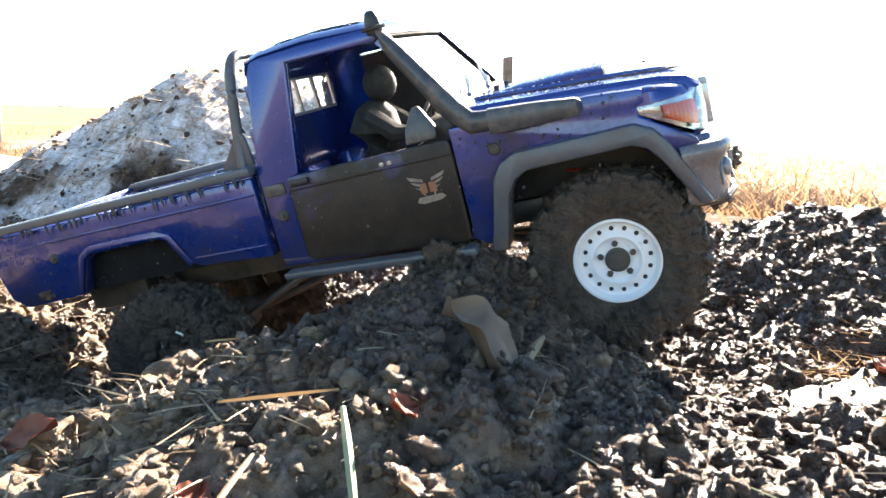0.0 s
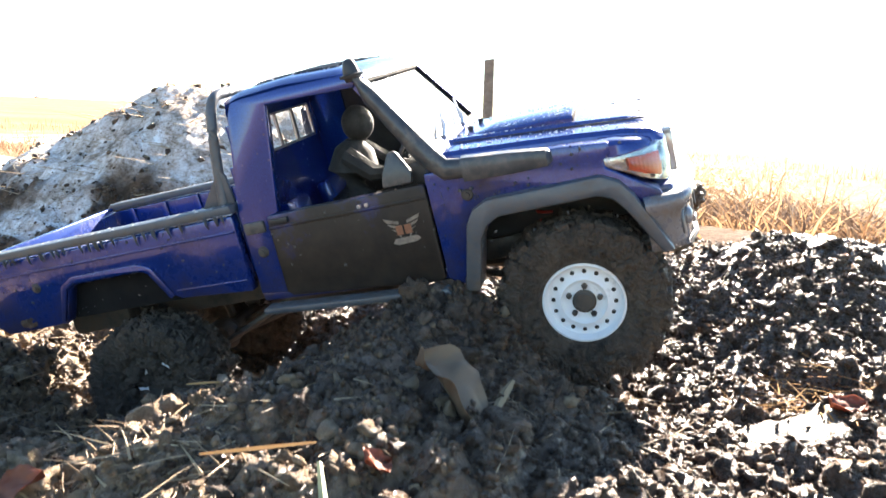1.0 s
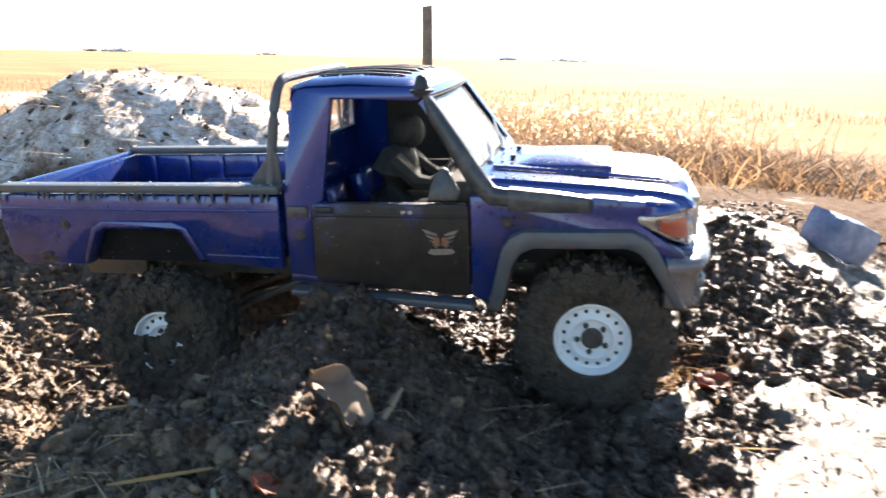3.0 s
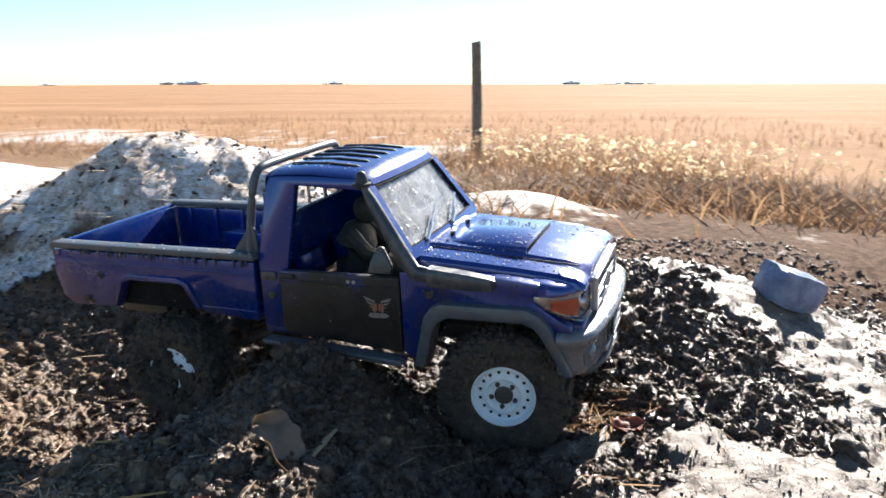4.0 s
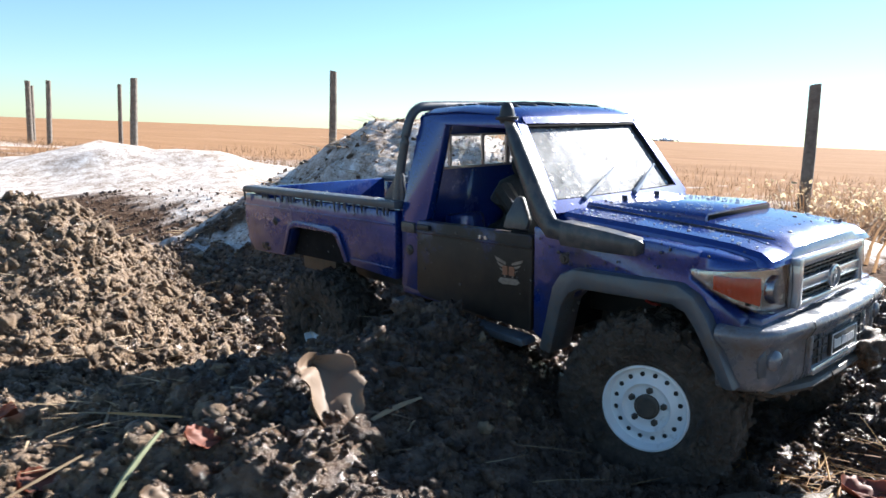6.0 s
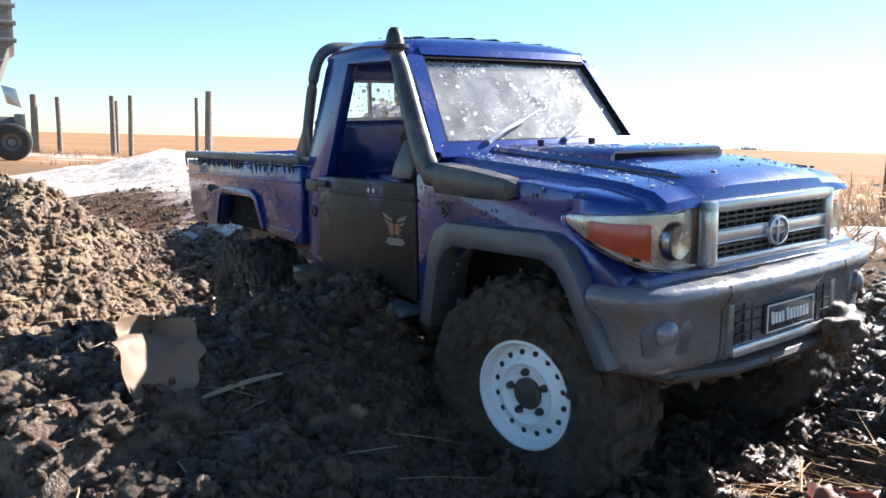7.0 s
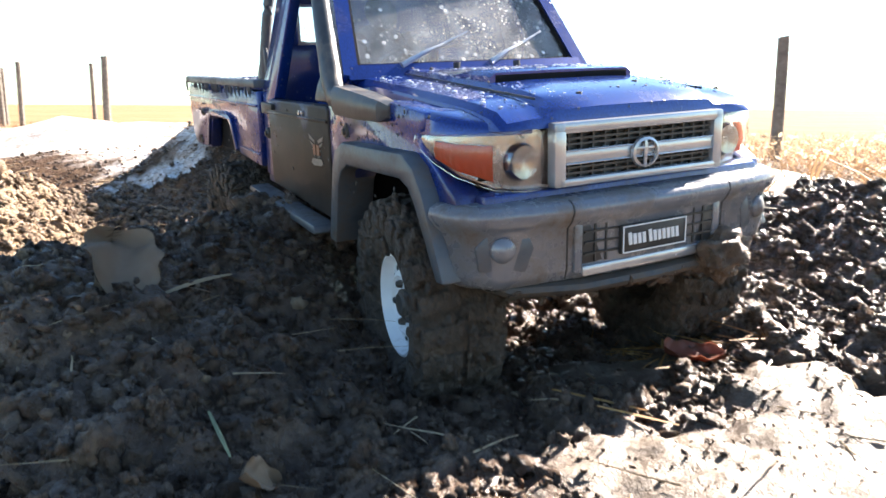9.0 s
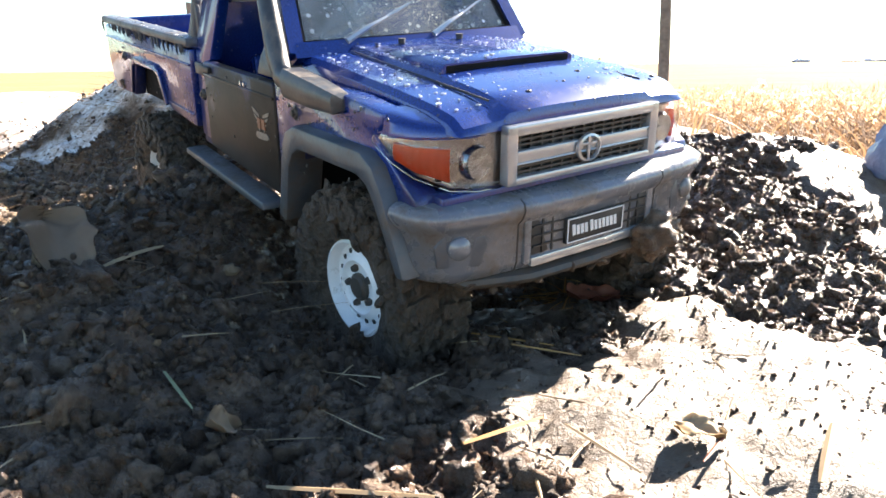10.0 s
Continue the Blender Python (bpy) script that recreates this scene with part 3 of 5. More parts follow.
def lean_in(bm, z0=0.106, k=0.225):
    """Cab sides lean inwards above the belt line."""
    for v in bm.verts:
        if v.co.z > z0:
            v.co.y -= math.copysign((v.co.z - z0) * k, v.co.y)
    return bm


def both(name, make, material, parent=truck, label=""):
    """The same part on either side; returns the right one, then the left one."""
    return part(name, make(), material, parent, label), part(name, flip(make()), material, parent, label)


def bed_side():
    bm = prism([(-.301, .112), (-.057, .112), (-.058, .054), (-.118, .058), (-.130, .064), (-.140, .0815), (-.146, .084), (-.206, .084), (-.213, .0815), (-.221, .064), (-.226, .054), (-.285, .053), (-.297, .062), (-.303, .088)], -.0995, -.089, .0018)
    prism([(-.302, .1015), (-.058, .1015), (-.058, .0995), (-.302, .0995)], -.1008, -.099, .0005, bm)
    prism([(-.229, .058), (-.218, .0855), (-.207, .091), (-.146, .091), (-.135, .0865), (-.122, .062), (-.126, .060), (-.139, .0825), (-.146, .0855), (-.206, .0855), (-.214, .082), (-.226, .056)], -.102, -.099, .0008, bm)
    prism([(-.12, .0655), (-.06, .0640), (-.06, .0625), (-.12, .0635)], -.1006, -.099, .0004, bm)
    return bm


both("bed_side", bed_side, PAINT_SIDE, label="blue bed side with a thin film of dried mud")
both("bed_rail", lambda: prism([(-.303, .1135), (-.303, .1175), (-.299, .1200), (-.056, .1200), (-.055, .1135)], -.1015, -.0865, .0014), TRIM, label="mud-stained grey bed rail")
part("tailgate", box(-.304, -.296, -.0865, .0865, .054, .117, .0018), PAINT_SIDE, truck)
part("bed_floor", box(-.296, -.058, -.0885, .0885, .066, .070), PAINT_IN, truck)
part("bed_bulkhead", box(-.0625, -.0575, -.0885, .0885, .070, .119, .001), PAINT_IN, truck)
# flush black sheet in place of the shade inside the open rear arch
both("bay_liner", lambda: box(-.226, -.122, -.0888, -.0884, .055, .0865), SEAL_AND_SHADE)
both("wheel_box", lambda: box(-.21, -.135, -.0885, -.064, .070, .091, .003), PAINT_IN)
for i in range(7):
    part("bed_rib", box(-.296, -.0625, -.060 + .018 * i, -.054 + .018 * i, .0701, .0720, .0006), PAINT_IN, truck)
for i in range(6):
    y = .0885
    part("bed_stake", box(-.28 + .038 * i, -.273 + .038 * i, y - .0022, y, .072, .112, .0006), PAINT_IN, truck)
for x, z, y in ((-.2429, .0871, -.0995), (-.0421, .0811, -.0972), (.1162, .0938, -.0985)):
    bm = moved(lathe([(.0001, -.0012), (.0032, -.0012), (.0042, 0), (.0042, .001), (.0001, .001)], 14), Matrix.Translation((x, y, z)))
    bm = join(bm, moved(lathe([(.0001, -.0026), (.0018, -.0024), (.0020, -.001), (.0001, -.001)], 10), Matrix.Translation((x, y, z))))
    part("body_screw", bm, CHASSIS, truck)


def cab_side():
    bm = prism([(-.0535, .050), (-.0535, .112), (-.0475, .180), (-.0435, .1885), (-.036, .1925), (.0500, .1895), (.0545, .1840), (.0515, .1785), (-.0165, .1815), (-.0225, .1075), (-.0305, .1045), (-.0325, .048)], -.0968, -.088, .0012)
    return lean_in(bm)


both("cab_side", cab_side, PAINT_SIDE)


def roof():
    rings = []
    for x, zc, w in ((-.050, .1880, .076), (-.047, .1945, .0785), (-.035, .1975, .0790), (.0, .1985, .0790), (.040, .1955, .0785), (.0515, .1915, .0775), (.0560, .1860, .0760)):
        rings.append([(x, s * w * f, zc - d) for s, f, d in ((-1, .98, .0095), (-1, 1.0, .0065), (-1, .93, .0030), (-1, .70, .0012), (-1, .3, .0002), (1, .3, .0002), (1, .70, .0012), (1, .93, .0030), (1, 1.0, .0065), (1, .98, .0095))])
    return loft(rings)


roof_part = part("roof", roof(), PAINT, truck)
for y in (-.052, -.031, -.0105, .0105, .031, .052):
    part("roof_rib", tube([(-.040, y, .1955 - abs(y) * .03), (-.03, y, .1985 - abs(y) * .03), (.005, y, .1990 - abs(y) * .03), (.033, y, .1968 - abs(y) * .03), (.040, y, .1945 - abs(y) * .03)], [.0008, .003, .003, .003, .0008], 8, flat=.45), BLACK, roof_part)

# windscreen and its frame: a slanted plane from the cowl to the roof
WB, WT = Vector((.0930, .0855, .1250)), Vector((.0535, .0745, .1815))


def on_screen(u, v, out=0.0):
    """u from -1 (right) to 1 (left), v from 0 (cowl) to 1 (roof)."""
    p = WB.lerp(WT, v)
    n = Vector((WT.z - WB.z, 0, WB.x - WT.x)).normalized()
    return Vector((p.x + .0035 * (1 - u * u), p.y * u, p.z)) + n * out


def beam(u0, v0, u1, v1, wide, deep, n=6):
    ring = []
    a, b = on_screen(u0, v0), on_screen(u1, v1)
    d = (b - a).normalized()
    nrm = Vector((WT.z - WB.z, 0, WB.x - WT.x)).normalized()
    s = d.cross(nrm)
    for k in range(n + 1):
        t = k / n
        p = on_screen(u0 + (u1 - u0) * t, v0 + (v1 - v0) * t)
        ring.append([p + s * wide + nrm * deep, p - s * wide + nrm * deep, p - s * wide - nrm * deep, p + s * wide - nrm * deep])
    return bevel(loft(ring), .0008)


for side in (-1, 1):
    part("windscreen_pillar", beam(side * 1.0, -.06, side * 1.0, .965, .0048, .0045, 2), PAINT, truck)
part("windscreen_cowl", beam(-1.02, -.03, 1.02, -.03, .0050, .0045), PAINT, truck)
part("windscreen_header", beam(-.95, 1.02, .95, 1.02, .0030, .0040), PAINT, truck)
for a in ((-.93, .05, -.93, .96), (.93, .05, .93, .96), (-.93, .05, .93, .05), (-.93, .96, .93, .96)):
    part("windscreen_gasket", beam(*a, .0010, .0032), SEAL_AND_SHADE, truck)
screen = bmesh.new()
grid = [[on_screen(-.93 + 1.86 * i / 10, .05 + .91 * j / 4, o) for i in range(11)] for o in (.0005,) for j in range(5)]
front = [[screen.verts.new(p) for p in row] for row in grid]
back = [[screen.verts.new(p - Vector((.0012, 0, .0009))) for p in row] for row in grid]
for j in range(4):
    for i in range(10):
        screen.faces.new((front[j][i], front[j][i + 1], front[j + 1][i + 1], front[j + 1][i]))
        screen.faces.new((back[j][i], back[j + 1][i], back[j + 1][i + 1], back[j][i + 1]))
windscreen = part("windscreen", screen, SCREEN, truck, "clear windscreen covered with drying drops and mud spots")
windscreen.visible_shadow = False


def wiper(y0, y1, v):
    a = on_screen(y0, .02, .005)
    b = on_screen(y1, v, .0055)
    bm = tube([a, a.lerp(b, .3) + Vector((.002, 0, .0015)), a.lerp(b, .62)], [.0021, .0016, .0011], 6)
    c = a.lerp(b, .62)
    d = (b - a).normalized()
    bm = tube([c - d * .023, c, c + d * .022], [.0009, .0012, .0009], 6, bm)
    return bm


part("wiper", wiper(-.62, .02, .36), SILVER, truck, "muddy windscreen wiper")
part("wiper", wiper(.12, .72, .34), SILVER, truck, "muddy windscreen wiper")

# rear wall with its barred window
for name, args in (("rear_wall_lower", (-.0535, -.049, -.0875, .0875, .070, .1445)), ("rear_wall_upper", (-.049, -.0445, -.0755, .0755, .1735, .190)), ("rear_wall_edge", (-.0515, -.0465, -.080, -.0665, .1445, .1735)), ("rear_wall_edge", (-.0515, -.0465, .0665, .080, .1445, .1735))):
    part(name, box(*args, .0006), PAINT_IN, truck)
for y, w in ((-.0655, .0012), (.0655, .0012), (-.0435, .0014), (.0300, .0024), (-.0030, .0014)):
    part("rear_window_bar", box(-.0500, -.0478, y - w, y + w, .1445, .1735), SILVER, truck)
for z in (.1453, .1728):
    part("rear_window_bar", box(-.0502, -.0476, -.066, .066, z - .0011, z + .0011), SILVER, truck)
part("rear_window", box(-.0492, -.0488, -.066, .066, .1455, .1725), GLASS, truck).visible_shadow = False


def door():
    bm = prism([(-.0312, .1050), (-.029, .1068), (.0865, .1068), (.0885, .105), (.0880, .0400), (.0855, .0375), (-.028, .0455), (-.0322, .0495)], -.0990, -.0915, .0016)
    prism([(-.031, .0985), (.0880, .0985), (.0880, .0965), (-.031, .0965)], -.1001, -.0985, .0005, bm)
    return bm


def emblem(door_part):
    """A winged crest of plain shapes on the door."""
    at = Vector((.0675, -.0992, .0786))
    for s in (-1, 1):
        bm = bmesh.new()
        for k in range(4):
            z = .0055 - k * .0033
            ln = .0135 - k * .0022
            prism([(s * .003, z - .0012), (s * .003, z + .0008), (s * ln, z + .0042 - k * .0008), (s * (ln - .002), z + .0012)], -.0003, .0004, 0, bm)
        part("emblem_wing", moved(bm, Matrix.Translation(at)), BADGE, door_part)
    part("emblem_letters", moved(join(prism([(-.0055, -.003), (-.0055, .0035), (-.001, .0035), (-.001, -.003)], -.0006, .0004), prism([(.0005, -.003), (.0005, .0035), (.0055, .0035), (.0055, -.003)], -.0006, .0004)), Matrix.Translation(at)), BADGE_RED, door_part)
    part("emblem_scroll", moved(prism([(-.010, -.0085), (-.008, -.0055), (.008, -.0050), (.0105, -.0075), (.007, -.0092), (-.006, -.0100)], -.0004, .0004), Matrix.Translation(at)), BADGE, door_part)


for s in (1, -1):
    d = part("door", door() if s == 1 else flip(door()), PAINT_DOOR, truck, "door caked with a dark film of mud, window open")
    h = box(-.0285, -.0145, -.1016, -.098, .0996, .1040, .0008)
    part("door_handle", h if s == 1 else flip(h), BLACK, d)
    for x in (.0400, .0455):
        b = moved(lathe([(.0001, -.0016), (.0016, -.0014), (.0018, .001), (.0001, .001)], 10), Matrix.Translation((x, -.099, .1005)))
        part("door_stud", b if s == 1 else flip(b), SILVER, d)
    if s == 1:
        emblem(d)
both("pillar_hinge", lambda: box(-.0510, -.0345, -.0985, -.0955, .0955, .1040, .001), SNORKEL)
# black sheet added to block the bright view through the far door
part("window_sheet", flip(lean_in(prism([(-.0225, .1070), (-.0170, .1800), (.0440, .1790), (.0700, .1300), (.0740, .1070)], -.0930, -.0920))), BLACK, truck, "opaque black sheet added across the far door's window opening")
both("mirror_bracket", lambda: lean_in(prism([(.058, .1085), (.0800, .1085), (.0810, .116), (.0715, .1315), (.0665, .1315), (.0595, .118)], -.0965, -.0915, .0018)), SNORKEL)
both("sill", lambda: prism([(-.0535, .0500), (-.0535, .044), (.088, .0375), (.104, .0375), (.104, .045)], -.0955, -.088, .001), PAINT_SIDE)


def step_bar():
    bm = prism([(-.047, .0430), (-.047, .0385), (.090, .0305), (.0935, .0315), (.0915, .0360)], -.1135, -.0985, .0012)
    return bm


both("step_bar", step_bar, TRIM, label="muddy grey side step")


def fender():
    return prism([(.0895, .1130), (.180, .1125), (.212, .1095), (.2120, .1010), (.2065, .0985), (.2075, .0938), (.2300, .0785), (.2380, .0735), (.2400, .0660), (.2285, .064), (.2145, .0660), (.2005, .0785), (.1330, .0775), (.1190, .064), (.1120, .030), (.1040, .030), (.0895, .0380)], -.0985, -.084, .0016)


both("fender", fender, PAINT_SIDE)


def flare():
    return prism([(.1015, .0300), (.1125, .0755), (.1185, .0845), (.1285, .0895), (.2030, .0905), (.2140, .0850), (.2220, .0745), (.2410, .0350), (.2335, .0345), (.2150, .0665), (.2085, .0745), (.1995, .0780), (.1345, .0770), (.1260, .0725), (.1205, .0640), (.1118, .0285)], -.1075, -.0840, .0020)


both("wheel_arch_flare", flare, TRIM, label="grey plastic wheel arch flare with dried mud")
both("arch_liner", lambda: box(.108, .236, -.0838, -.040, .079, .0835), SEAL_AND_SHADE)
# black panels added to hide blue body parts and keep the wheel bay dark
part("bay_shade_front", box(.2222, .2248, -.0838, .0838, .034, .0785), SEAL_AND_SHADE, truck)
part("bay_shade_rear", box(.1045, .1070, -.0838, .0838, .040, .0785), SEAL_AND_SHADE, truck)


def hood():
    rings = []
    rows = ((.0965, .1275), (.110, .1268), (.150, .1240), (.190, .1210), (.222, .1178), (.238, .1145), (.2450, .1100), (.2465, .1045))
    for i, (x, zc) in enumerate(rows):
        w = .0830 - .0035 * i / 7
        crown = [(1.0, .0165), (1.0, .0125), (.985, .0080), (.94, .0052), (.78, .0042), (.66, .0040), (.60, .0010), (.3, .0002)]
        low = .0965 if x < .2 else .1015
        ring = [(x, -w * a, max(zc - b, min(low, zc - .0005))) for a, b in crown] + [(x, w * a, max(zc - b, min(low, zc - .0005))) for a, b in crown[::-1]]
        rings.append(ring)
    return loft(rings)


hood_part = part("hood", hood(), PAINT, truck, "glossy blue hood beaded with water drops", 28)


def scoop():
    rings = []
    for x, w, z in ((.114, .042, .1256), (.130, .045, .1264), (.165, .047, .1264), (.1850, .0475, .1256), (.1885, .0475, .1248)):
        rings.append([(x, -w, .1185), (x, -w, z - .0025), (x, -w * .93, z), (x, 0, z + .0006), (x, w * .93, z), (x, w, z - .0025), (x, w, .1185)])
    return bevel(loft(rings), .0005)


scoop_part = part("hood_scoop", scoop(), PAINT, hood_part)
# no hollow here: the mouth's shade is a solid black block
part("scoop_mouth_shade", box(.1868, .1890, -.0440, .0440, .1196, .1238, .0004), SEAL_AND_SHADE, hood_part, "solid black block standing for the shaded mouth of the scoop")
for s in (-1, 1):
    part("hood_seam", moved(box(-.066, .066, -.0002, .0002, -.0006, .0005), Matrix.Translation((.170, s * .0535, .1190)) @ pose(0, 0, 0, 0, 4.3)), BLACK, hood_part)
for s in (-1, 1):
    part("washer_nozzle", moved(lathe([(.0001, -.002), (.0022, -.001), (.0024, .002), (.0001, .002)], 8), Matrix.Translation((.112, s * .022, .1278)) @ pose(0, 0, 0, 90)), BLACK, hood_part)


def snorkel():
    """A flat duct on the fender that turns up along the pillar."""
    rings = []
    for x, y, z, w, h in ((.1760, -.0990, .1080, .0015, .0030), (.1730, -.1000, .1082, .0050, .0052), (.150, -.1005, .1098, .0065, .0068), (.118, -.1005, .1118, .0065, .0078)):
        rings.append([(x, y - w * .8, z - h), (x, y - w, z - h * .6), (x, y - w, z + h * .6), (x, y - w * .7, z + h), (x, y + w, z + h), (x, y + w, z - h)])
    bm = bevel(loft(rings), .0006)
    rings = []
    for x, y, z, a, b in ((.124, -.1000, .1116, .0066, .0056), (.106, -.0998, .1135, .0074, .0056), (.0955, -.0975, .1240, .0078, .0062), (.0790, -.0935, .1490, .0066, .0058), (.0640, -.0895, .1715, .0058, .0054), (.0575, -.0880, .1830, .0052, .0052), (.0560, -.0878, .1880, .0050, .0050)):
        lean = min(1.0, max(0.0, (z - .112) / .02))
        d = Vector((.72 * lean, 0, .69)).normalized() if z < .175 else Vector((1, 0, 0))
        u = Vector((d.z, 0, d.x)) if z > .175 else Vector((.82, 0, .57)) if lean > .5 else Vector((.35, 0, .93))
        p = Vector((x, y, z))
        rings.append([p + u * (a * math.cos(t)) + Vector((0, b * math.sin(t), 0)) for t in (2 * math.pi * k / 12 for k in range(12))])
    return loft(rings, bm=bm)


snorkel_part = part("snorkel", snorkel(), SNORKEL, truck, "dark snorkel with dried mud along the pillar")
part("snorkel_cap", moved(lathe([(.0001, -.006), (.0050, -.006), (.0056, -.0035), (.0082, -.0032), (.0085, -.0012), (.0058, -.0006), (.0050, .004), (.0036, .0078), (.0022, .0090), (.0001, .0092)], 20), Matrix.Translation((.0555, -.0878, .1885)) @ pose(0, 0, 0, 90)), BLACK, snorkel_part)


def roll_bar():
    pts = []
    for s in (-1, 1):
        side = [(-.0655, s * .0900, .119), (-.0625, s * .0868, .150), (-.0590, s * .0832, .178), (-.0575, s * .0800, .1885), (-.0565, s * .0740, .1950), (-.0560, s * .0640, .1975)]
        pts += side if s == -1 else side[::-1]
    for _ in range(2):
        cut = [pts[0]]
        for a, b in zip(pts, pts[1:]):
            a, b = Vector(a), Vector(b)
            cut += [a.lerp(b, .25), a.lerp(b, .75)]
        pts = cut + [pts[-1]]
    return tube(pts, .0039, 12)


bar = part("roll_bar", roll_bar(), TRIM, truck, "grey tubular roll bar behind the cab")
for s in (-1, 1):
    part("gusset", prism([(-.0830, .1195), (-.0560, .1195), (-.0575, .1400), (-.0620, .1475), (-.0665, .1400)], s * .0905, s * .0870, .0008), TRIM, bar)

# front end
frame_bm = bmesh.new()
for a in ((.2445, .2515, -.0535, .0535, .0985, .1040), (.2445, .2515, -.0535, .0535, .0742, .0782), (.2445, .2515, -.0535, -.0470, .0742, .1040), (.2445, .2515, .0470, .0535, .0742, .1040)):
    box(*a, .0012, frame_bm)
grille = part("grille", frame_bm, SILVER, truck, "silver grille surround with dark openings")
part("grille_back", box(.2440, .2455, -.0475, .0475, .0775, .0990), BLACK, grille)
for z0, z1, x in ((.0850, .0905, .2505), (.0843, .0852, .2512), (.0903, .0912, .2512)):
    part("grille_bar", box(.2455, x, -.0470, .0470, z0, z1, .0006), SILVER, grille)
for z in (.0800, .0826, .0935, .0960):
    part("grille_slat", box(.2455, .2485, -.0470, .0470, z - .0005, z + .0005), CHASSIS, grille)
for i in range(13):
    y = -.0432 + .0072 * i
    for z0, z1 in ((.0782, .0843), (.0912, .0985)):
        part("grille_fin", box(.2455, .2480, y - .0005, y + .0005, z0, z1), CHASSIS, grille)
ring = [(.0070, -.0012), (.0084, -.0008), (.0086, .0008), (.0070, .0008)]
part("grille_emblem", moved(join(bmesh.new(), loft([[(r * math.cos(a) * 1.0, y, r * math.sin(a) * .86) for r, y in ring] for a in (2 * math.pi * k / 28 for k in range(29))], caps=False)), Matrix.Translation((.2520, 0, .0868)) @ pose(0, 0, 0, 0, 0, 90)), SILVER, grille, "plain oval chrome emblem")
part("grille_emblem_bar", join(box(.2512, .2525, -.0058, .0058, .0880, .0895, .0003), box(.2512, .2525, -.0009, .0009, .0805, .0930, .0003)), SILVER, grille)

HL = ((.2455, -.0530, .1010, .0738), (.2445, -.0660, .1012, .0738), (.2405, -.0800, .1010, .0755), (.2310, -.0930, .1005, .0815), (.2215, -.0985, .1000, .0875), (.2080, -.1000, .0990, .0945))


def lamp_strip(i0, i1, out, top=1.0, low=0.0, deep=.0015):
    """A strip of the wrap-round headlight between two of its stations."""
    rings = []
    st = HL[i0:i1 + 1]
    for x, y, zt, zb in st:
        d = Vector((x - .18, y * .75, 0)).normalized()
        a, b = Vector((x, y, zb + (zt - zb) * low)) + d * out, Vector((x, y, zb + (zt - zb) * top)) + d * out
        mid = a.lerp(b, .5) + d * .0012
        rings.append([a, mid, b, b - d * deep, mid - d * deep, a - d * deep])
    return loft(rings)


def fender_top():
    """The rounded shoulder over the headlight."""
    rings = []
    for x, y, z in ((.205, -.0983, .1100), (.215, -.0980, .1093), (.2225, -.0965, .1080), (.2310, -.0915, .1062), (.2385, -.0810, .1045), (.2425, -.0700, .1035)):
        rings.append([(x, y, .0993), (x, y + .0005, z - .0030), (x, y + .0030, z - .0006), (x, y + .0080, z + .0003), (x, -.0600, z + .0008), (x, -.0600, .0993)])
    return loft(rings)


for s in (1, -1):
    f = (lambda b: b) if s == 1 else flip
    head = part("headlight", f(lamp_strip(0, 5, -.0035, deep=.006)), CHROME, truck, "wrap-round headlight with an amber corner lens")
    part("fender_top", f(fender_top()), PAINT, truck)
    part("amber_lens", f(lamp_strip(2, 4, -.0004, .76, .14, .0025)), AMBER, head, "amber turn signal lens")
    part("bulb_ring", f(moved(lathe([(.0001, -.001), (.0075, -.002), (.0088, .0005), (.0090, .003), (.0001, .003)], 18), Matrix.Translation((.2425, -.0655, .0870)) @ pose(0, 0, 0, 0, 0, 90))), CHROME, head)
    part("clear_lens", f(lamp_strip(0, 5, .0022)), LENS, head, "clear muddy outer lens").visible_shadow = False

PATH = [(.2270, -.1060), (.2400, -.1045), (.2500, -.0980), (.2560, -.0860), (.2590, -.0680), (.2615, -.0440), (.2630, -.0200), (.2633, 0)]
PATH = PATH + [(x, -y) for x, y in PATH[-2::-1]]
SEC = [(-.017, .0705), (-.004, .0700), (-.0005, .0680), (.0005, .0645), (-.0015, .0600), (-.0045, .0565), (-.0050, .0370), (-.0065, .0320), (-.010, .0295), (-.018, .0295)]


def bumper():
    rings = []
    for i, (x, y) in enumerate(PATH):
        a, b = PATH[max(i - 1, 0)], PATH[min(i + 1, len(PATH) - 1)]
        n = Vector((b[1] - a[1], a[0] - b[0], 0)).normalized()
        rings.append([Vector((x, y, 0)) + n * o + Vector((0, 0, z + (.002 if abs(y) > .09 and z < .04 else 0))) for o, z in SEC])
    return loft(rings)


bump = part("front_bumper", bumper(), BUMPER, truck, "grey front bumper smeared with drying mud", 50)
# black block gives the opening its shade, as the bumper isn't cut
part("bumper_opening_shade", box(.2520, .2574, -.0425, .0425, .0385, .0585, .0008), BLACK, bump, "solid black block standing for the shaded air opening in the bumper")
for z in (.0432, .0485, .0538):
    part("opening_slat", box(.2560, .2584, -.0415, .0415, z - .0005, z + .0005), BLACK, bump)
for y in (-.035, -.0285, .0285, .035):
    part("opening_fin", box(.2560, .2583, y - .0005, y + .0005, .039, .058), BLACK, bump)
# silver colour carries the blue-white reflection along the lower lip
part("bumper_lip", box(.2530, .2590, -.0430, .0430, .0325, .0380, .0016), SILVER, bump, "lower lip of the bumper, silver for the pale reflection on it")
for s in (-1, 1):
    part("opening_edge", box(.2520, .2580, s * .0446 - .0024, s * .0446 + .0024, .0345, .0590, .0010), BUMPER, bump)
    part("bumper_seam", prism([(.2500, .0690)] + [(.2611 + o, z) for o, z in SEC[1:8]] + [(.2500, .0325)], s * .0500 - .0004, s * .0500 + .0004), BLACK, bump)
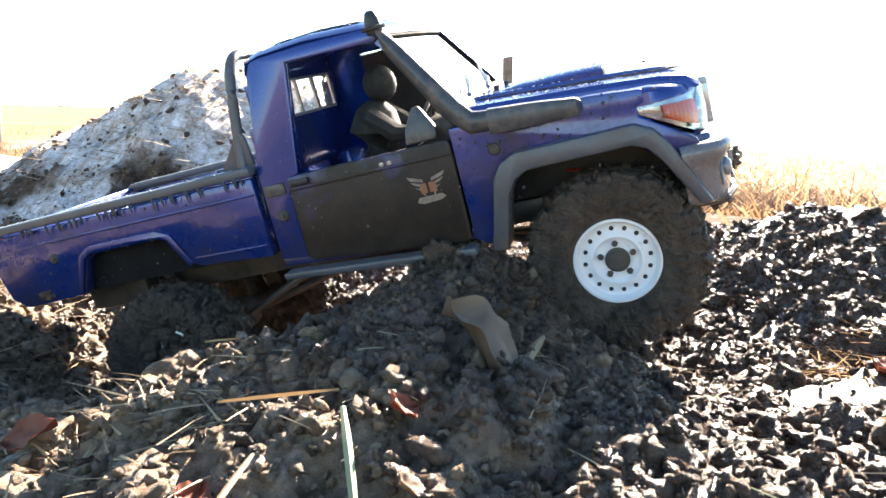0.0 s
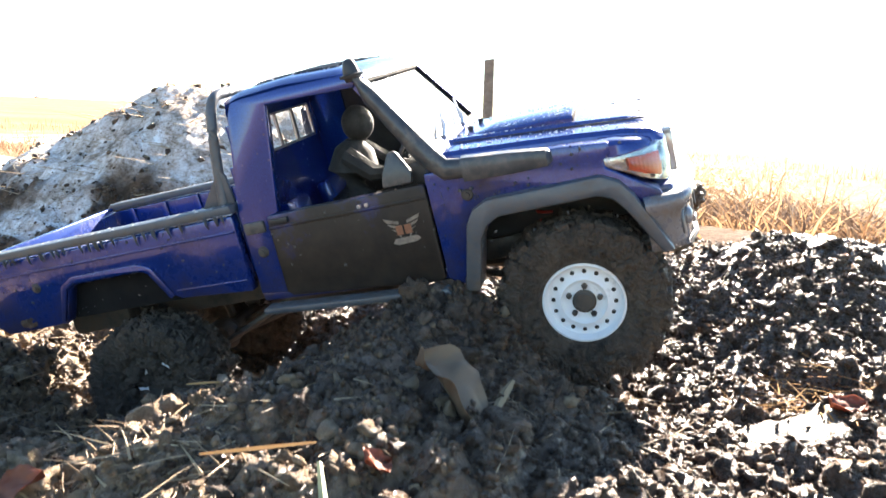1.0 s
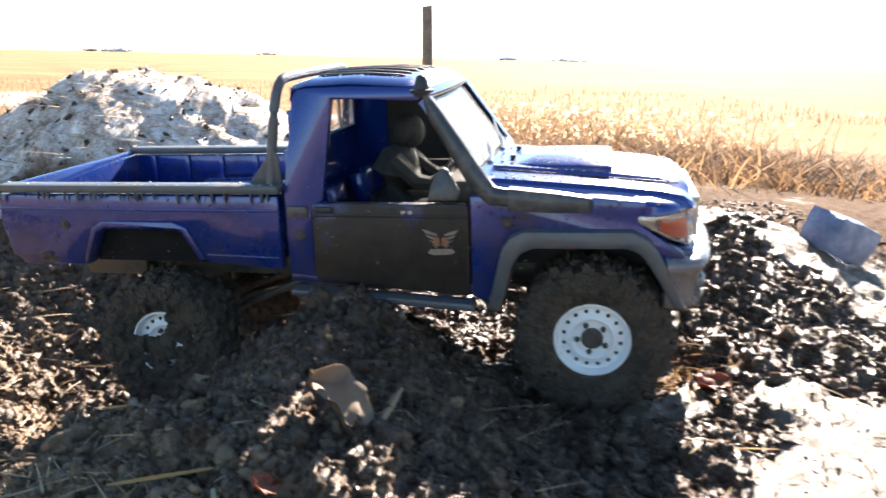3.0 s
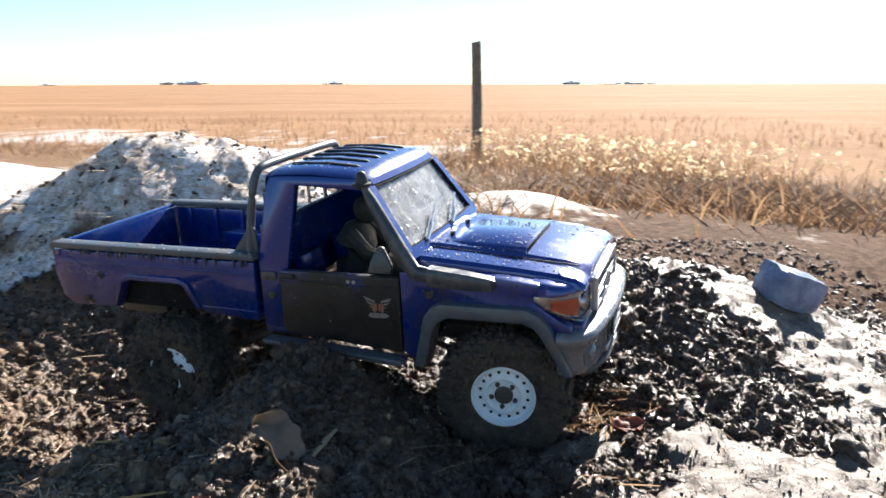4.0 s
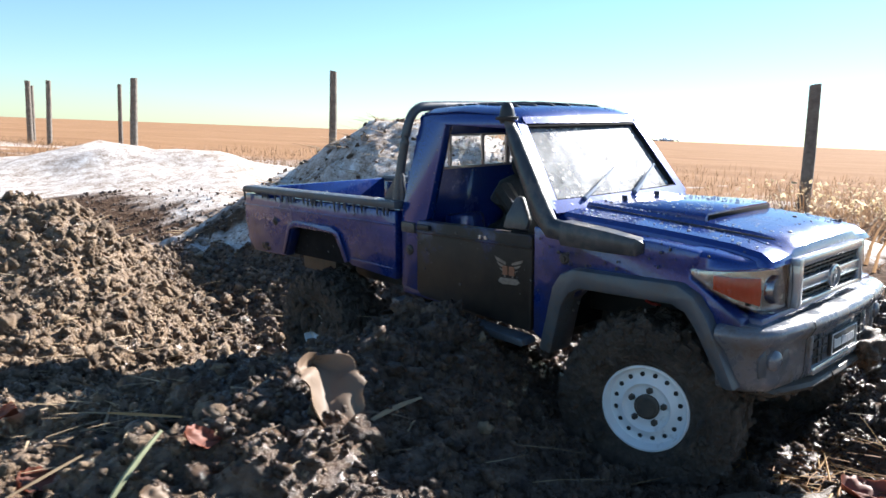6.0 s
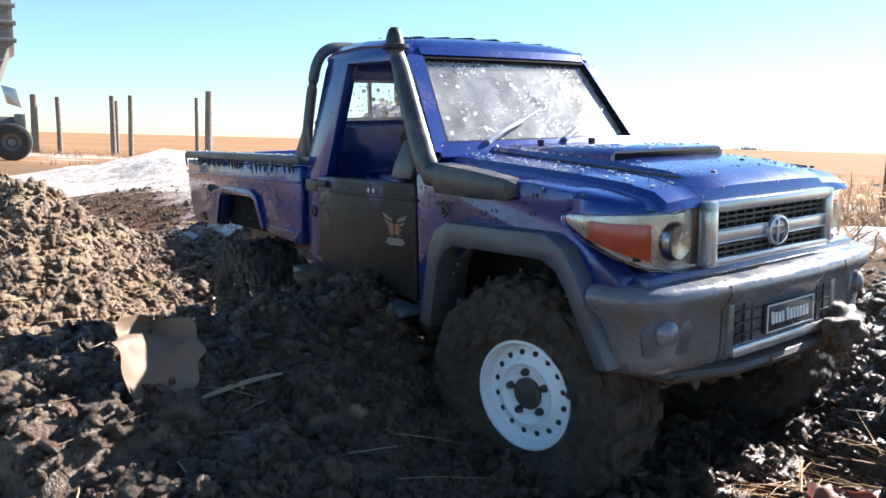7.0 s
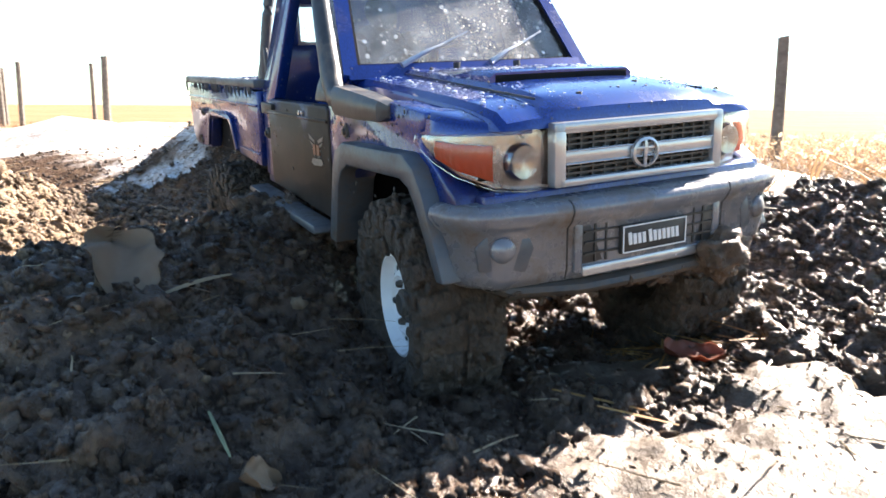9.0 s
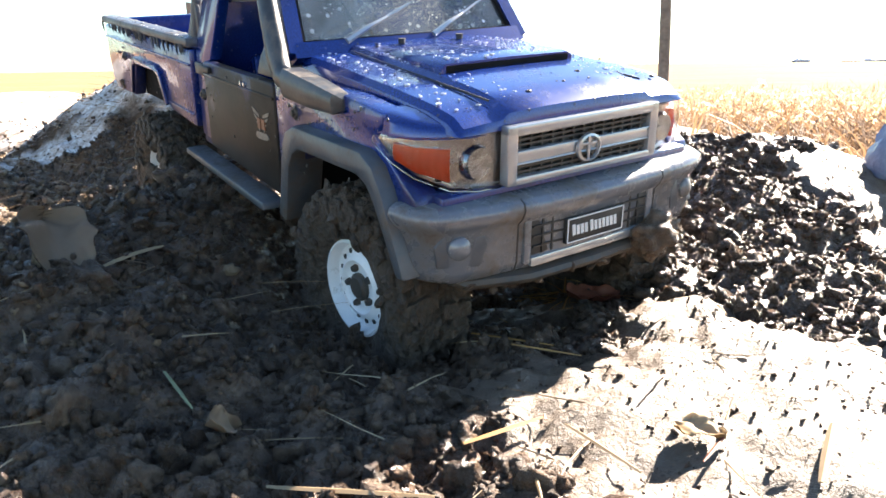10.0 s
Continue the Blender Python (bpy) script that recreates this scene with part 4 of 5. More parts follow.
part("plate_panel", box(.2580, .2606, -.0212, .0212, .0405, .0545, .0008), BLACK, bump, "black plate panel with pale lettering bars")
for a in ((-.0205, .0205, .0535, .0541), (-.0205, .0205, .0409, .0415), (-.0205, -.0199, .0409, .0541), (.0199, .0205, .0409, .0541)):
    part("plate_border", box(.2604, .2610, *a), WHITE_PRINT, bump)
for i in range(11):
    y = -.0160 + .0029 * i + (.0012 if i > 3 else 0)
    part("plate_bar", moved(box(-.0003, .0005, -.0010, .0010, -.0026, .0026 + (.0008 if i in (0, 4) else 0)), Matrix.Translation((.2606, y, .0473)) @ pose(0, 0, 0, 8)), WHITE_PRINT, bump)
for s in (-1, 1):
    at = Matrix.Translation((.2515, s * .0805, .0485)) @ pose(0, 0, 0, 0, 0, 90 - s * -14)
    part("fog_pocket", moved(prism([(-.013, -.008), (-.0145, .003), (-.009, .0092), (.0115, .0062), (.0135, .001), (.0095, -.0098)], -.0002, .0045, .0010), at), TRIM, bump)
    part("fog_lamp", moved(lathe([(.0001, -.0042), (.0040, -.0036), (.0058, -.0018), (.0062, .002), (.0001, .002)], 20), at @ Matrix.Translation((s * .002, 0, .0015))), BUMPER, bump, "round clouded fog lamp")
skid = part("skid_bar", tube([(.228, -.086, .0325), (.246, -.074, .0285), (.2535, -.042, .0270), (.2545, 0, .0268), (.2535, .042, .0270), (.246, .074, .0285), (.228, .086, .0325)], .0062, 10, flat=.62), CHASSIS, truck, "bent muddy skid bar under the bumper")
clots = bmesh.new()
for k in range(90):
    y = rnd.uniform(-.075, .075)
    m = Matrix.Translation((.2545 - 1.6 * y * y + rnd.uniform(-.006, .004), y, .0255 + rnd.uniform(-.004, .003))) @ pose(0, 0, 0, rnd.uniform(0, 360), rnd.uniform(0, 360)) @ Matrix.Diagonal((rnd.uniform(.001, .004), rnd.uniform(.002, .005), rnd.uniform(.001, .0025), 1))
    bmesh.ops.create_icosphere(clots, subdivisions=2, radius=1, matrix=m)
for v in clots.verts:
    v.co += Vector((noise.noise(v.co * 300), noise.noise(v.co * 260 + Vector((5, 0, 0))), noise.noise(v.co * 280 + Vector((0, 9, 0))))) * .0014
part("caked_mud", clots, CLOD, skid, "wet mud hanging from the skid bar", 80)
part("front_apron", box(.225, .246, -.088, .088, .031, .074, .002), PAINT_SIDE, truck)

# under the body
for s in (-1, 1):
    part("chassis_rail", box(-.27, .235, s * .036 - .004, s * .036 + .004, .030, .046, .001), CHASSIS, truck)
part("chassis_plate", box(-.06, .085, -.05, .05, .022, .040, .003), CHASSIS, truck)
part("bed_underframe", box(-.27, -.07, -.075, .075, .052, .066, .002), CHASSIS, truck)
part("wheel_bay", box(.10, .24, -.055, .055, .050, .100, .002), BLACK, truck)
part("fuel_tank", box(-.265, -.205, -.055, .055, .030, .055, .004), CHASSIS, truck)
FX, FZ, RX, RZ = .1770, .0065, -.1670, -.0120
for x, z in ((FX, FZ), (RX, RZ)):
    axle = part("axle", tube([(x, -.075, z), (x, -.02, z), (x, .02, z), (x, .075, z)], .0065, 10), CHASSIS, truck)
    part("differential", moved(lathe([(.0001, -.013), (.011, -.011), (.0155, 0), (.011, .011), (.0001, .013)], 16), Matrix.Translation((x, .012, z))), CHASSIS, axle)
    for s in (-1, 1):
        shock = part("shock_absorber", tube([(x - .012, s * .052, z + .005), (x - .020, s * .050, z + .075)], .0042, 8), CHASSIS, truck)
        coil = [(x - .012 - .008 * k / 48 + .0062 * math.sin(k * .785), s * .0515 + .0062 * math.cos(k * .785), z + .018 + .042 * k / 48) for k in range(49)]
        part("coil_spring", tube(coil, .0011, 5), RED if x > 0 else CHASSIS, shock)
        toward = -1 if x > 0 else 1
        part("suspension_link", tube([(x, s * .045, z - .004), (x + toward * .105, s * .030, .026)], .0030, 8), CHASSIS, truck)
part("drive_shaft", tube([(RX + .014, .01, RZ), (-.03, .01, .018)], .0035, 8), CHASSIS, truck)
part("drive_shaft", tube([(FX - .014, .01, FZ), (.05, .01, .018)], .0035, 8), CHASSIS, truck)

# inside the cab
part("cab_floor", box(-.049, .088, -.085, .085, .050, .056), PAINT_IN, truck)
part("dashboard", box(.066, .092, -.080, .080, .095, .121, .005), BLACK, truck)
for s in (-1, 1):
    seat = part("seat", box(-.020, .030, s * .040 - .022, s * .040 + .022, .062, .084, .006), CLOTH, truck)
    part("backrest", moved(box(-.006, .006, s * .040 - .021, s * .040 + .021, 0, .036, .005), Matrix.Translation((-.030, 0, .072)) @ pose(0, 0, 0, 0, -10)), PAINT_IN, seat)
steering = [(.060 + .008 * math.sin(2 * math.pi * k / 20), -.040 + .016 * math.cos(2 * math.pi * k / 20), .118 + .014 * math.sin(2 * math.pi * k / 20)) for k in range(21)]
wheel_rim = part("steering_wheel", tube(steering, .0016, 6), BLACK, truck)
part("steering_column", tube([(.060, -.040, .118), (.085, -.040, .108)], .002, 6), BLACK, truck)


DRIVER = Matrix.Translation((.027, 0, -.002))


def figure():
    """A seated toy driver in one plain mesh."""
    bm = tube([(-.012, -.040, .082), (-.010, -.040, .100), (-.006, -.040, .122), (-.002, -.040, .136), (.0, -.040, .143)], [.017, .0185, .020, .015, .006], 12)
    for s in (-1, 1):
        tube([(-.002, -.040 + s * .018, .134), (.016, -.040 + s * .022, .118), (.026, -.040 + s * .019, .116), (.036, -.040 + s * .015, .121)], [.0075, .0068, .0055, .0045], 8, bm)
        tube([(-.008, -.040 + s * .009, .084), (.026, -.040 + s * .011, .092), (.040, -.040 + s * .011, .072)], [.010, .0085, .006], 8, bm)
    bmesh.ops.create_uvsphere(bm, u_segments=16, v_segments=10, radius=.0118, matrix=Matrix.Translation((.006, -.040, .154)) @ Matrix.Diagonal((1.05, .9, 1.15, 1)))
    return bm


part("driver_figure", moved(figure(), DRIVER), CLOTH, truck, "small dark toy driver at the wheel")


# mud lumps thrown on the truck, and beads of water
def blobs(name, spots, size, material, label, flat=.5, level=1):
    bm = bmesh.new()
    for p, n in spots:
        r = size[0] + (size[1] - size[0]) * rnd.random() ** 2.2
        q = Vector(n).to_track_quat("Z", "Y").to_matrix().to_4x4()
        m = Matrix.Translation(p) @ q @ pose(0, 0, 0, 0, 0, rnd.uniform(0, 360)) @ Matrix.Diagonal((r * rnd.uniform(.7, 1.4), r * rnd.uniform(.7, 1.3), r * flat, 1))
        bmesh.ops.create_icosphere(bm, subdivisions=level, radius=1, matrix=m)
    return tagged(part(name, bm, material, truck, label, 80), kind="stuff")


u = rnd.uniform
blobs("mud_spatter", [((u(-.3, .22), -.0996, u(.06, .112)), (0, -1, 0)) for _ in range(130)] + [((u(-.3, -.06), u(-.1, -.088), .1200), (0, 0, 1)) for _ in range(45)] + [((u(.09, .2), -.1, u(.09, .11)), (0, -1, 0)) for _ in range(40)], (.0004, .0013), SNORKEL, "small dark flecks of mud on the truck's side", .35)
drips = bmesh.new()
for _ in range(34):
    x, ln = u(-.298, -.06), u(.002, .009)
    tube([(x, -.1022, .1145), (x + u(-.0006, .0006), -.1018, .1135 - ln * .6), (x, -.1012, .1135 - ln)], [.0011, .0009, .0004], 5, drips)
tagged(part("dripped_mud", drips, TRIM, truck, "dried drips of mud below the bed rail", 80), kind="stuff")


def hood_z(x):
    return np.interp(x, [.0965, .11, .15, .19, .222, .238], [.1275, .1268, .1240, .1210, .1178, .1145])


drops = []
for _ in range(760):
    x, y = u(.100, .236), u(-.076, .076)
    on_scoop = .122 < x < .186 and abs(y) < .043
    z = .1266 if on_scoop and x > .13 else (.1260 if on_scoop else hood_z(x) - (.0042 if abs(y) > .052 else .0008))
    drops.append(((x, y, z), (0, 0, 1)))
for _ in range(150):
    x, y = u(-.042, .048), u(-.07, .07)
    drops.append(((x, y, float(np.interp(x, [-.047, -.035, 0, .04, .053], [.1945, .1975, .1985, .1955, .1905])) - .0008), (0, 0, 1)))
for _ in range(120):
    drops.append(((u(-.3, -.06), rnd.choice((-1, 1)) * u(.088, .1), .1202), (0, 0, 1)))
blobs("water_beading", drops, (.0003, .0016), WATER, "beads of water and wet mud on the paint", .40)
blobs("hood_mud", [((x, y, float(hood_z(x)) - (.0036 if abs(y) > .052 else .0002)), (0, 0, 1)) for x, y in ((u(.1, .236), u(-.074, .074)) for _ in range(60))], (.0005, .0018), MUD_TYRE, "specks of mud on the hood", .5)


def mud_lump(name, at, size, seed, label):
    bm = bmesh.new()
    bmesh.ops.create_icosphere(bm, subdivisions=4, radius=1)
    for v in bm.verts:
        c = v.co.copy()
        k = 1 + .5 * noise.fractal(c * 1.7 + Vector((seed, 0, 0)), .9, 2.0, 5)
        v.co = Vector((c.x * size[0], c.y * size[1], c.z * size[2])) * k + Vector(at)
    return part(name, bm, CLOD, truck, label, 80)


mud_lump("mud_clump", (.2600, .047, .0305), (.010, .017, .0115), 4, "wet clump of mud stuck to the bumper")
mud_lump("mud_clump", (-.262, -.097, .060), (.009, .004, .006), 9, "dried mud clump on the bed corner")
mud_lump("mud_clump", (.104, -.100, .030), (.004, .006, .007), 12, "mud hanging from the flare")


# wheels: outer face towards -y
def tyre():
    prof = [(.0275, -.0150), (.0300, -.0190), (.0400, -.0222), (.0480, -.0225), (.0530, -.0200), (.0545, -.0100), (.0548, 0), (.0545, .0100), (.0530, .0200), (.0480, .0225), (.0300, .0190), (.0275, .0150), (.0275, -.0150)]
    n = 72
    bm = lathe(prof, n, caps=False)
    for v in bm.verts:
        c = v.co * 90
        k = noise.fractal(c, .9, 2.0, 4)
        out = Vector((v.co.x, 0, v.co.z)).normalized()
        if out.length and v.co.length > .034:
            v.co += out * (.0016 * k + .0006) + Vector((0, math.copysign(.0012 * noise.noise(c * .7), v.co.y), 0))
    return bm


def caked(seed):
    """Lumps of mud between the tread blocks."""
    r = random.Random(seed)
    bm = bmesh.new()
    for _ in range(460):
        a, y = r.uniform(0, 2 * math.pi), r.uniform(-.0255, .0255)
        d = (r.uniform(.0535, .0565) if abs(y) < .018 else r.uniform(.034, .0555))
        yy = y if abs(y) < .018 else math.copysign(.0215, y)
        m = pose(0, 0, 0, 0, math.degrees(a)) @ Matrix.Translation((0, yy, d)) @ pose(0, 0, 0, r.uniform(0, 360), r.uniform(0, 360), 0) @ Matrix.Diagonal((r.uniform(.002, .0055), r.uniform(.002, .005), r.uniform(.0012, .0028), 1))
        bmesh.ops.create_icosphere(bm, subdivisions=2, radius=1, matrix=m)
    for v in bm.verts:
        v.co += v.co.normalized() * .0022 * noise.fractal(v.co * 240, .9, 2, 3)
    return bm


def rim():
    return lathe([(.0285, .012), (.0285, -.0145), (.0278, -.0165), (.0265, -.0168), (.0255, -.0150), (.0245, -.0105), (.0225, -.0098), (.0190, -.0108), (.0172, -.0132), (.0155, -.0138), (.0140, -.0118), (.0120, -.0112), (.0085, -.0115), (.0078, -.0112), (.0078, .012)], 48, caps=False)


# black discs on the uncut rim, standing for its dark holes
def holes():
    bm = bmesh.new()
    for k in range(16):
        a = 2 * math.pi * k / 16
        join(bm, moved(lathe([(.0001, -.0006), (.0015, -.0006), (.0015, .002), (.0001, .002)], 10), Matrix.Translation((.0208 * math.cos(a), -.0102, .0208 * math.sin(a)))))
    return bm


def hub():
    bm = lathe([(.0001, -.0150), (.0058, -.0148), (.0066, -.0135), (.0080, -.0130), (.0082, .012), (.0001, .012)], 20)
    return bm


def nut(a):
    return moved(lathe([(.0001, -.0032), (.0016, -.0030), (.0022, -.001), (.0022, .002), (.0001, .002)], 6), Matrix.Translation((.0108 * math.cos(a), -.0115, .0108 * math.sin(a))))


wheel = thing("wheel", "mud-caked off-road wheel with a white steel rim", "")
del wheel["label"]
wheel.parent = truck
def tread_piece(kind, s):
    """A tread block, or a shoulder block, standing at the top of the tyre."""
    if kind == "tread_block":
        b = box(-.0042, .0042, min(s * .0015, s * .0215), max(s * .0015, s * .0215), .0520, .0580, .0008)
        for v in b.verts:
            if abs(v.co.y) > .012:
                v.co += Vector((.003, 0, -.0015))
    else:
        b = box(-.0036, .0036, min(s * .0190, s * .0238), max(s * .0190, s * .0238), .0430, .0530, .0008)
    return b


for kind in ("tread_block", "shoulder_block"):
    for s in (-1, 1):
        first = part(kind, tread_piece(kind, s), MUD_TYRE, wheel)
        first.matrix_basis = pose(0, 0, 0, 0, 360 * (.5 if s > 0 else 0) / 22)
        for k in range(1, 22):
            piece = new(kind, first.data)
            piece.parent = wheel
            piece.matrix_basis = pose(0, 0, 0, 0, 360 * (k + (.5 if s > 0 else 0)) / 22)
part("tyre", tyre(), MUD_TYRE, wheel, "chunky off-road tyre caked in mud", 40)
part("caked_mud", caked(2), MUD_TYRE, wheel, "lumps of mud stuck in the tread", 80)
part("rim", rim(), STEEL_WHITE, wheel, "white steel rim with round holes")
part("vent_hole_discs", holes(), BLACK, wheel)
part("hub", hub(), CHASSIS, wheel, "dark muddy hub")
for k in range(5):
    part("wheel_nut", nut(2 * math.pi * k / 5 + .3), CHASSIS, wheel)
WHEELS = [wheel]
for _ in range(3):
    w = copy_thing(wheel, Matrix.Identity(4))
    WHEELS.append(w)


def rim_mud(seed, share):
    """Mud packed into part of a rim."""
    r = random.Random(seed)
    bm = bmesh.new()
    for _ in range(130):
        a, d = r.uniform(0, 2 * math.pi * share), .002 + .027 * math.sqrt(r.random())
        m = Matrix.Translation((d * math.cos(a), -.0125 if d < .020 else -.0160, d * math.sin(a))) @ Matrix.Diagonal((r.uniform(.003, .0065), r.uniform(.002, .0042), r.uniform(.003, .0065), 1))
        bmesh.ops.create_icosphere(bm, subdivisions=2, radius=1, matrix=m)
    for v in bm.verts:
        v.co += Vector((noise.noise(v.co * 300), .6 * noise.noise(v.co * 260 + Vector((5, 0, 0))), noise.noise(v.co * 280 + Vector((0, 9, 0))))) * .0018
    return bm


part("rim_mud", rim_mud(4, .72), MUD_TYRE, WHEELS[2], "mud packed into the rim", 80)
part("rim_mud", rim_mud(6, .88), MUD_TYRE, WHEELS[3], "mud packed into the rim", 80)


# ---- things round the truck ----
def zat(x, y):
    return float(ground_height(np.array([x]), np.array([y]))[0])


def post_mesh(height, radius, seed):
    rings = []
    for k in range(9):
        z = -0.15 + (height + 0.15) * k / 8
        r = radius * (1.06 - 0.10 * k / 8)
        rings.append([(r * (1 + .10 * noise.noise(Vector((math.cos(a) * 1.5, math.sin(a) * 1.5, z * 2 + seed)))) * math.cos(a) + .010 * noise.noise(Vector((z * 1.5, seed, 0))), r * math.sin(a), z + (.006 * math.cos(a + seed) if k == 8 else 0)) for a in (2 * math.pi * i / 14 for i in range(14))])
    return bevel(loft(rings), .004, 1, 50)


POSTS = [(0.44, 5.47, .84, .037, -1.5, 0), (-4.11, 7.13, 1.05, .040, .5, 0), (-8.20, 8.44, 1.06, .050, 0, 1), (-9.85, 9.80, 1.05, .034, 0, -.5), (-10.60, 9.04, 1.05, .040, .5, 0), (-12.85, 10.56, 1.05, .045, 0, .8), (-11.40, 9.33, 1.06, .046, -.6, 1), (-12.98, 9.40, 1.06, .046, .8, 1), (-13.20, 9.05, 1.08, .060, 0, 1.2)]
for i, (x, y, h, r, lx, ly) in enumerate(POSTS):
    p = part("fence_post", post_mesh(h, r, i * 3.1), WOOD, None)
    p.matrix_world = pose(x, y, 0, lx, ly, i * 40)
    tagged(p, "weathered grey round wooden fence post in dry grass", "fence post", "fence posts along the field")


def build_weeds():
    rng = np.random.default_rng(23)

    def clump(cx, cy, sx, sy, n):
        x, y = rng.normal(cx, sx, n), rng.normal(cy, sy, n)
        return np.stack([x, y, coarse(x, y)], 1)

    tall = np.concatenate([clump(.95, 4.6, .38, .5, 700), clump(1.3, 3.6, .35, .35, 800), clump(.55, 5.4, .25, .2, 260)])
    strands("tall_weeds", tall, (.12, .32), (.003, .008), WEED, rng, "tall dry golden weeds with seed heads beside the fence", "weeds", 1.25, .32, 4)
    low = np.concatenate([clump(1.25, 3.1, .45, .22, 1300), clump(.1, 4.9, .7, .25, 900), clump(-3.9, 6.7, .9, .22, 800), clump(-2.6, 6.2, .8, .2, 500), clump(-9.5, 8.2, 2.0, .4, 700), clump(-12.5, 9.2, 1.2, .4, 600), clump(1.1, 2.5, .25, .15, 300), clump(.75, 2.75, .55, .22, 1500), clump(1.35, 2.2, .3, .25, 900), clump(-.4, 3.1, .5, .25, 700), clump(.05, 1.75, .22, .07, 160)])
    strands("low_weeds", low, (.06, .22), (.003, .010), WEED, rng, "matted brown dry grass along the fence line", "grass", .8, .4, 3)
    heads = np.concatenate([clump(1.0, 4.4, .4, .5, 420), clump(1.35, 3.5, .35, .35, 420), clump(.55, 5.3, .2, .2, 110)])
    heads[:, 2] += rng.uniform(.08, .24, len(heads))
    vs, fs = [], []
    for p in heads:
        s = rng.uniform(.004, .010)
        b = len(vs)
        for _ in range(3):
            d = rng.normal(size=3) * s
            e = rng.normal(size=3) * s * .6
            o = len(vs)
            vs += [tuple(p - d), tuple(p + e), tuple(p + d), tuple(p - e)]
            fs.append((o, o + 1, o + 2, o + 3))
    tagged(mesh_part("seed_heads", vs, fs, SEED, None, False), "pale curled leaves and seed heads on the weeds", "weeds", kind="stuff")
    n = 5200
    x, y = rng.uniform(-9, 5, n), 6.3 + 7 * rng.uniform(size=n) ** 1.6
    strands("stubble", np.stack([x, y, coarse(x, y)], 1), (.05, .14), (.004, .010), STUBBLE, rng, "short golden grain stubble in the field", "stubble", 1.3, .1, 2)


build_weeds()


def dead_leaf(name, at, size, curl, fold, material, label, seed=0):
    """A dried leaf: a pointed oval sheet with a midrib, curled along its edges."""
    n, m = 24, 12
    vs, fs = [], []
    for side in (0, 1):
        for i in range(n + 1):
            t = i / n
            half = math.sin(math.pi * min(1, t * 1.02) ** .8) ** .75 * .5 * (1 + .05 * math.sin(t * 31 + seed))
            for j in range(m + 1):
                u = 2 * j / m - 1
                x, y = t - .5, u * half * .85
                a = u * curl
                z = fold * math.sin(t * 3.0 + seed) * .25 + (1 - math.cos(a)) * .30 + .035 * math.sin(9 * t + 5 * u + seed) + .03 * math.sin(17 * t - 8 * abs(u) + seed) * abs(u) - .03 * math.exp(-(u * 6) ** 2)
                vs.append((x * size, math.sin(a) / max(curl, .01) * half * .80 * size * (1 + .05 * math.sin(t * 23 + u * 4 + seed)), z * size - side * .0004))
    w = m + 1
    for i in range(n):
        for j in range(m):
            o = i * w + j
            fs.append((o, o + 1, o + w + 1, o + w))
            o2 = o + (n + 1) * w
            fs.append((o2, o2 + w, o2 + w + 1, o2 + 1))
    ob = mesh_part(name, vs, fs, material)
    ob.matrix_world = at
    return tagged(ob, label, "leaf")


dead_leaf("dead_leaf", pose(.0205, .3455, .2880, -12, 18, -34), .058, 1.05, .9, LEAF, "large curled dry brown leaf lying on the mud mound", 1.0)
dead_leaf("dead_leaf", pose(.300, .480, zat(.300, .480) + .004, 8, -8, 20), .034, .9, .4, LEAF_RED, "wet reddish-brown leaf lying on the mud", 2.0)
dead_leaf("dead_leaf", pose(-.012, .285, zat(-.012, .285) + .010, 30, 20, 60), .020, .8, .3, LEAF_RED, "small pinkish-red torn leaf on the mud", 3.0)
dead_leaf("dead_leaf", pose(-.084, .250, zat(-.084, .250) + .009, 35, 10, 100), .022, 1.0, .4, LEAF_RED, "small dark red leaf among straw", 4.0)
# leaf shape used here in place of a reddish-brown lump
dead_leaf("dead_leaf", pose(-.165, .295, zat(-.165, .295) + .012, 25, -10, 10), .024, .9, .5, LEAF_RED, "curled leaf shape standing in for a reddish-brown lump among clods", 5.0)
dead_leaf("dead_leaf", pose(.352, .300, zat(.352, .300) + .003, 6, 4, -20), .020, .7, .3, STRAW, "pale dry leaf lying on dirty snow", 6.0)
dead_leaf("dead_leaf", pose(.170, .255, zat(.170, .255) + .005, 40, 25, 75), .020, 1.1, .5, LEAF, "narrow curled brown leaf on the mud", 7.0)
dead_leaf("dead_leaf", pose(-.005, .250, zat(-.005, .250) + .008, 20, 15, 40), .020, .8, .3, LEAF, "scrap of brown leaf on the mud", 8.0)


def blade(name, a, b, width, material, label, lift=.004):
    ax, ay = a
    bx, by = b
    pts = []
    for k in range(7):
        t = k / 6
        x, y = ax + (bx - ax) * t, ay + (by - ay) * t
        pts.append(Vector((x, y, 0)))
    za, zb = zat(ax, ay) + lift, zat(bx, by) + lift
    top = max(zat(p.x, p.y) - (za + (zb - za) * i / 6) for i, p in enumerate(pts))
    for i, p in enumerate(pts):
        p.z = za + (zb - za) * i / 6 + max(top, 0) * math.sin(math.pi * i / 6) + .001
    d = (pts[-1] - pts[0]).normalized()
    s = d.cross(Vector((0, 0, 1))).normalized()
    rings = []
    for i, p in enumerate(pts):
        w = width * (.35 + .65 * math.sin(math.pi * (.12 + .80 * i / 6)))
        rings.append([p - s * w, p + Vector((0, 0, w * .5)), p + s * w, p - Vector((0, 0, .0004))])
    return tagged(part(name, loft(rings), material, None), label, "straw")


GREEN = stalk_material("pale_green_blade", (0.22, 0.24, 0.12), (0.42, 0.44, 0.26))
blade("grass_blade", (-.090, .301), (-.040, .303), .0020, ORANGE, "long orange and yellow grass blade lying on the mud", .006)
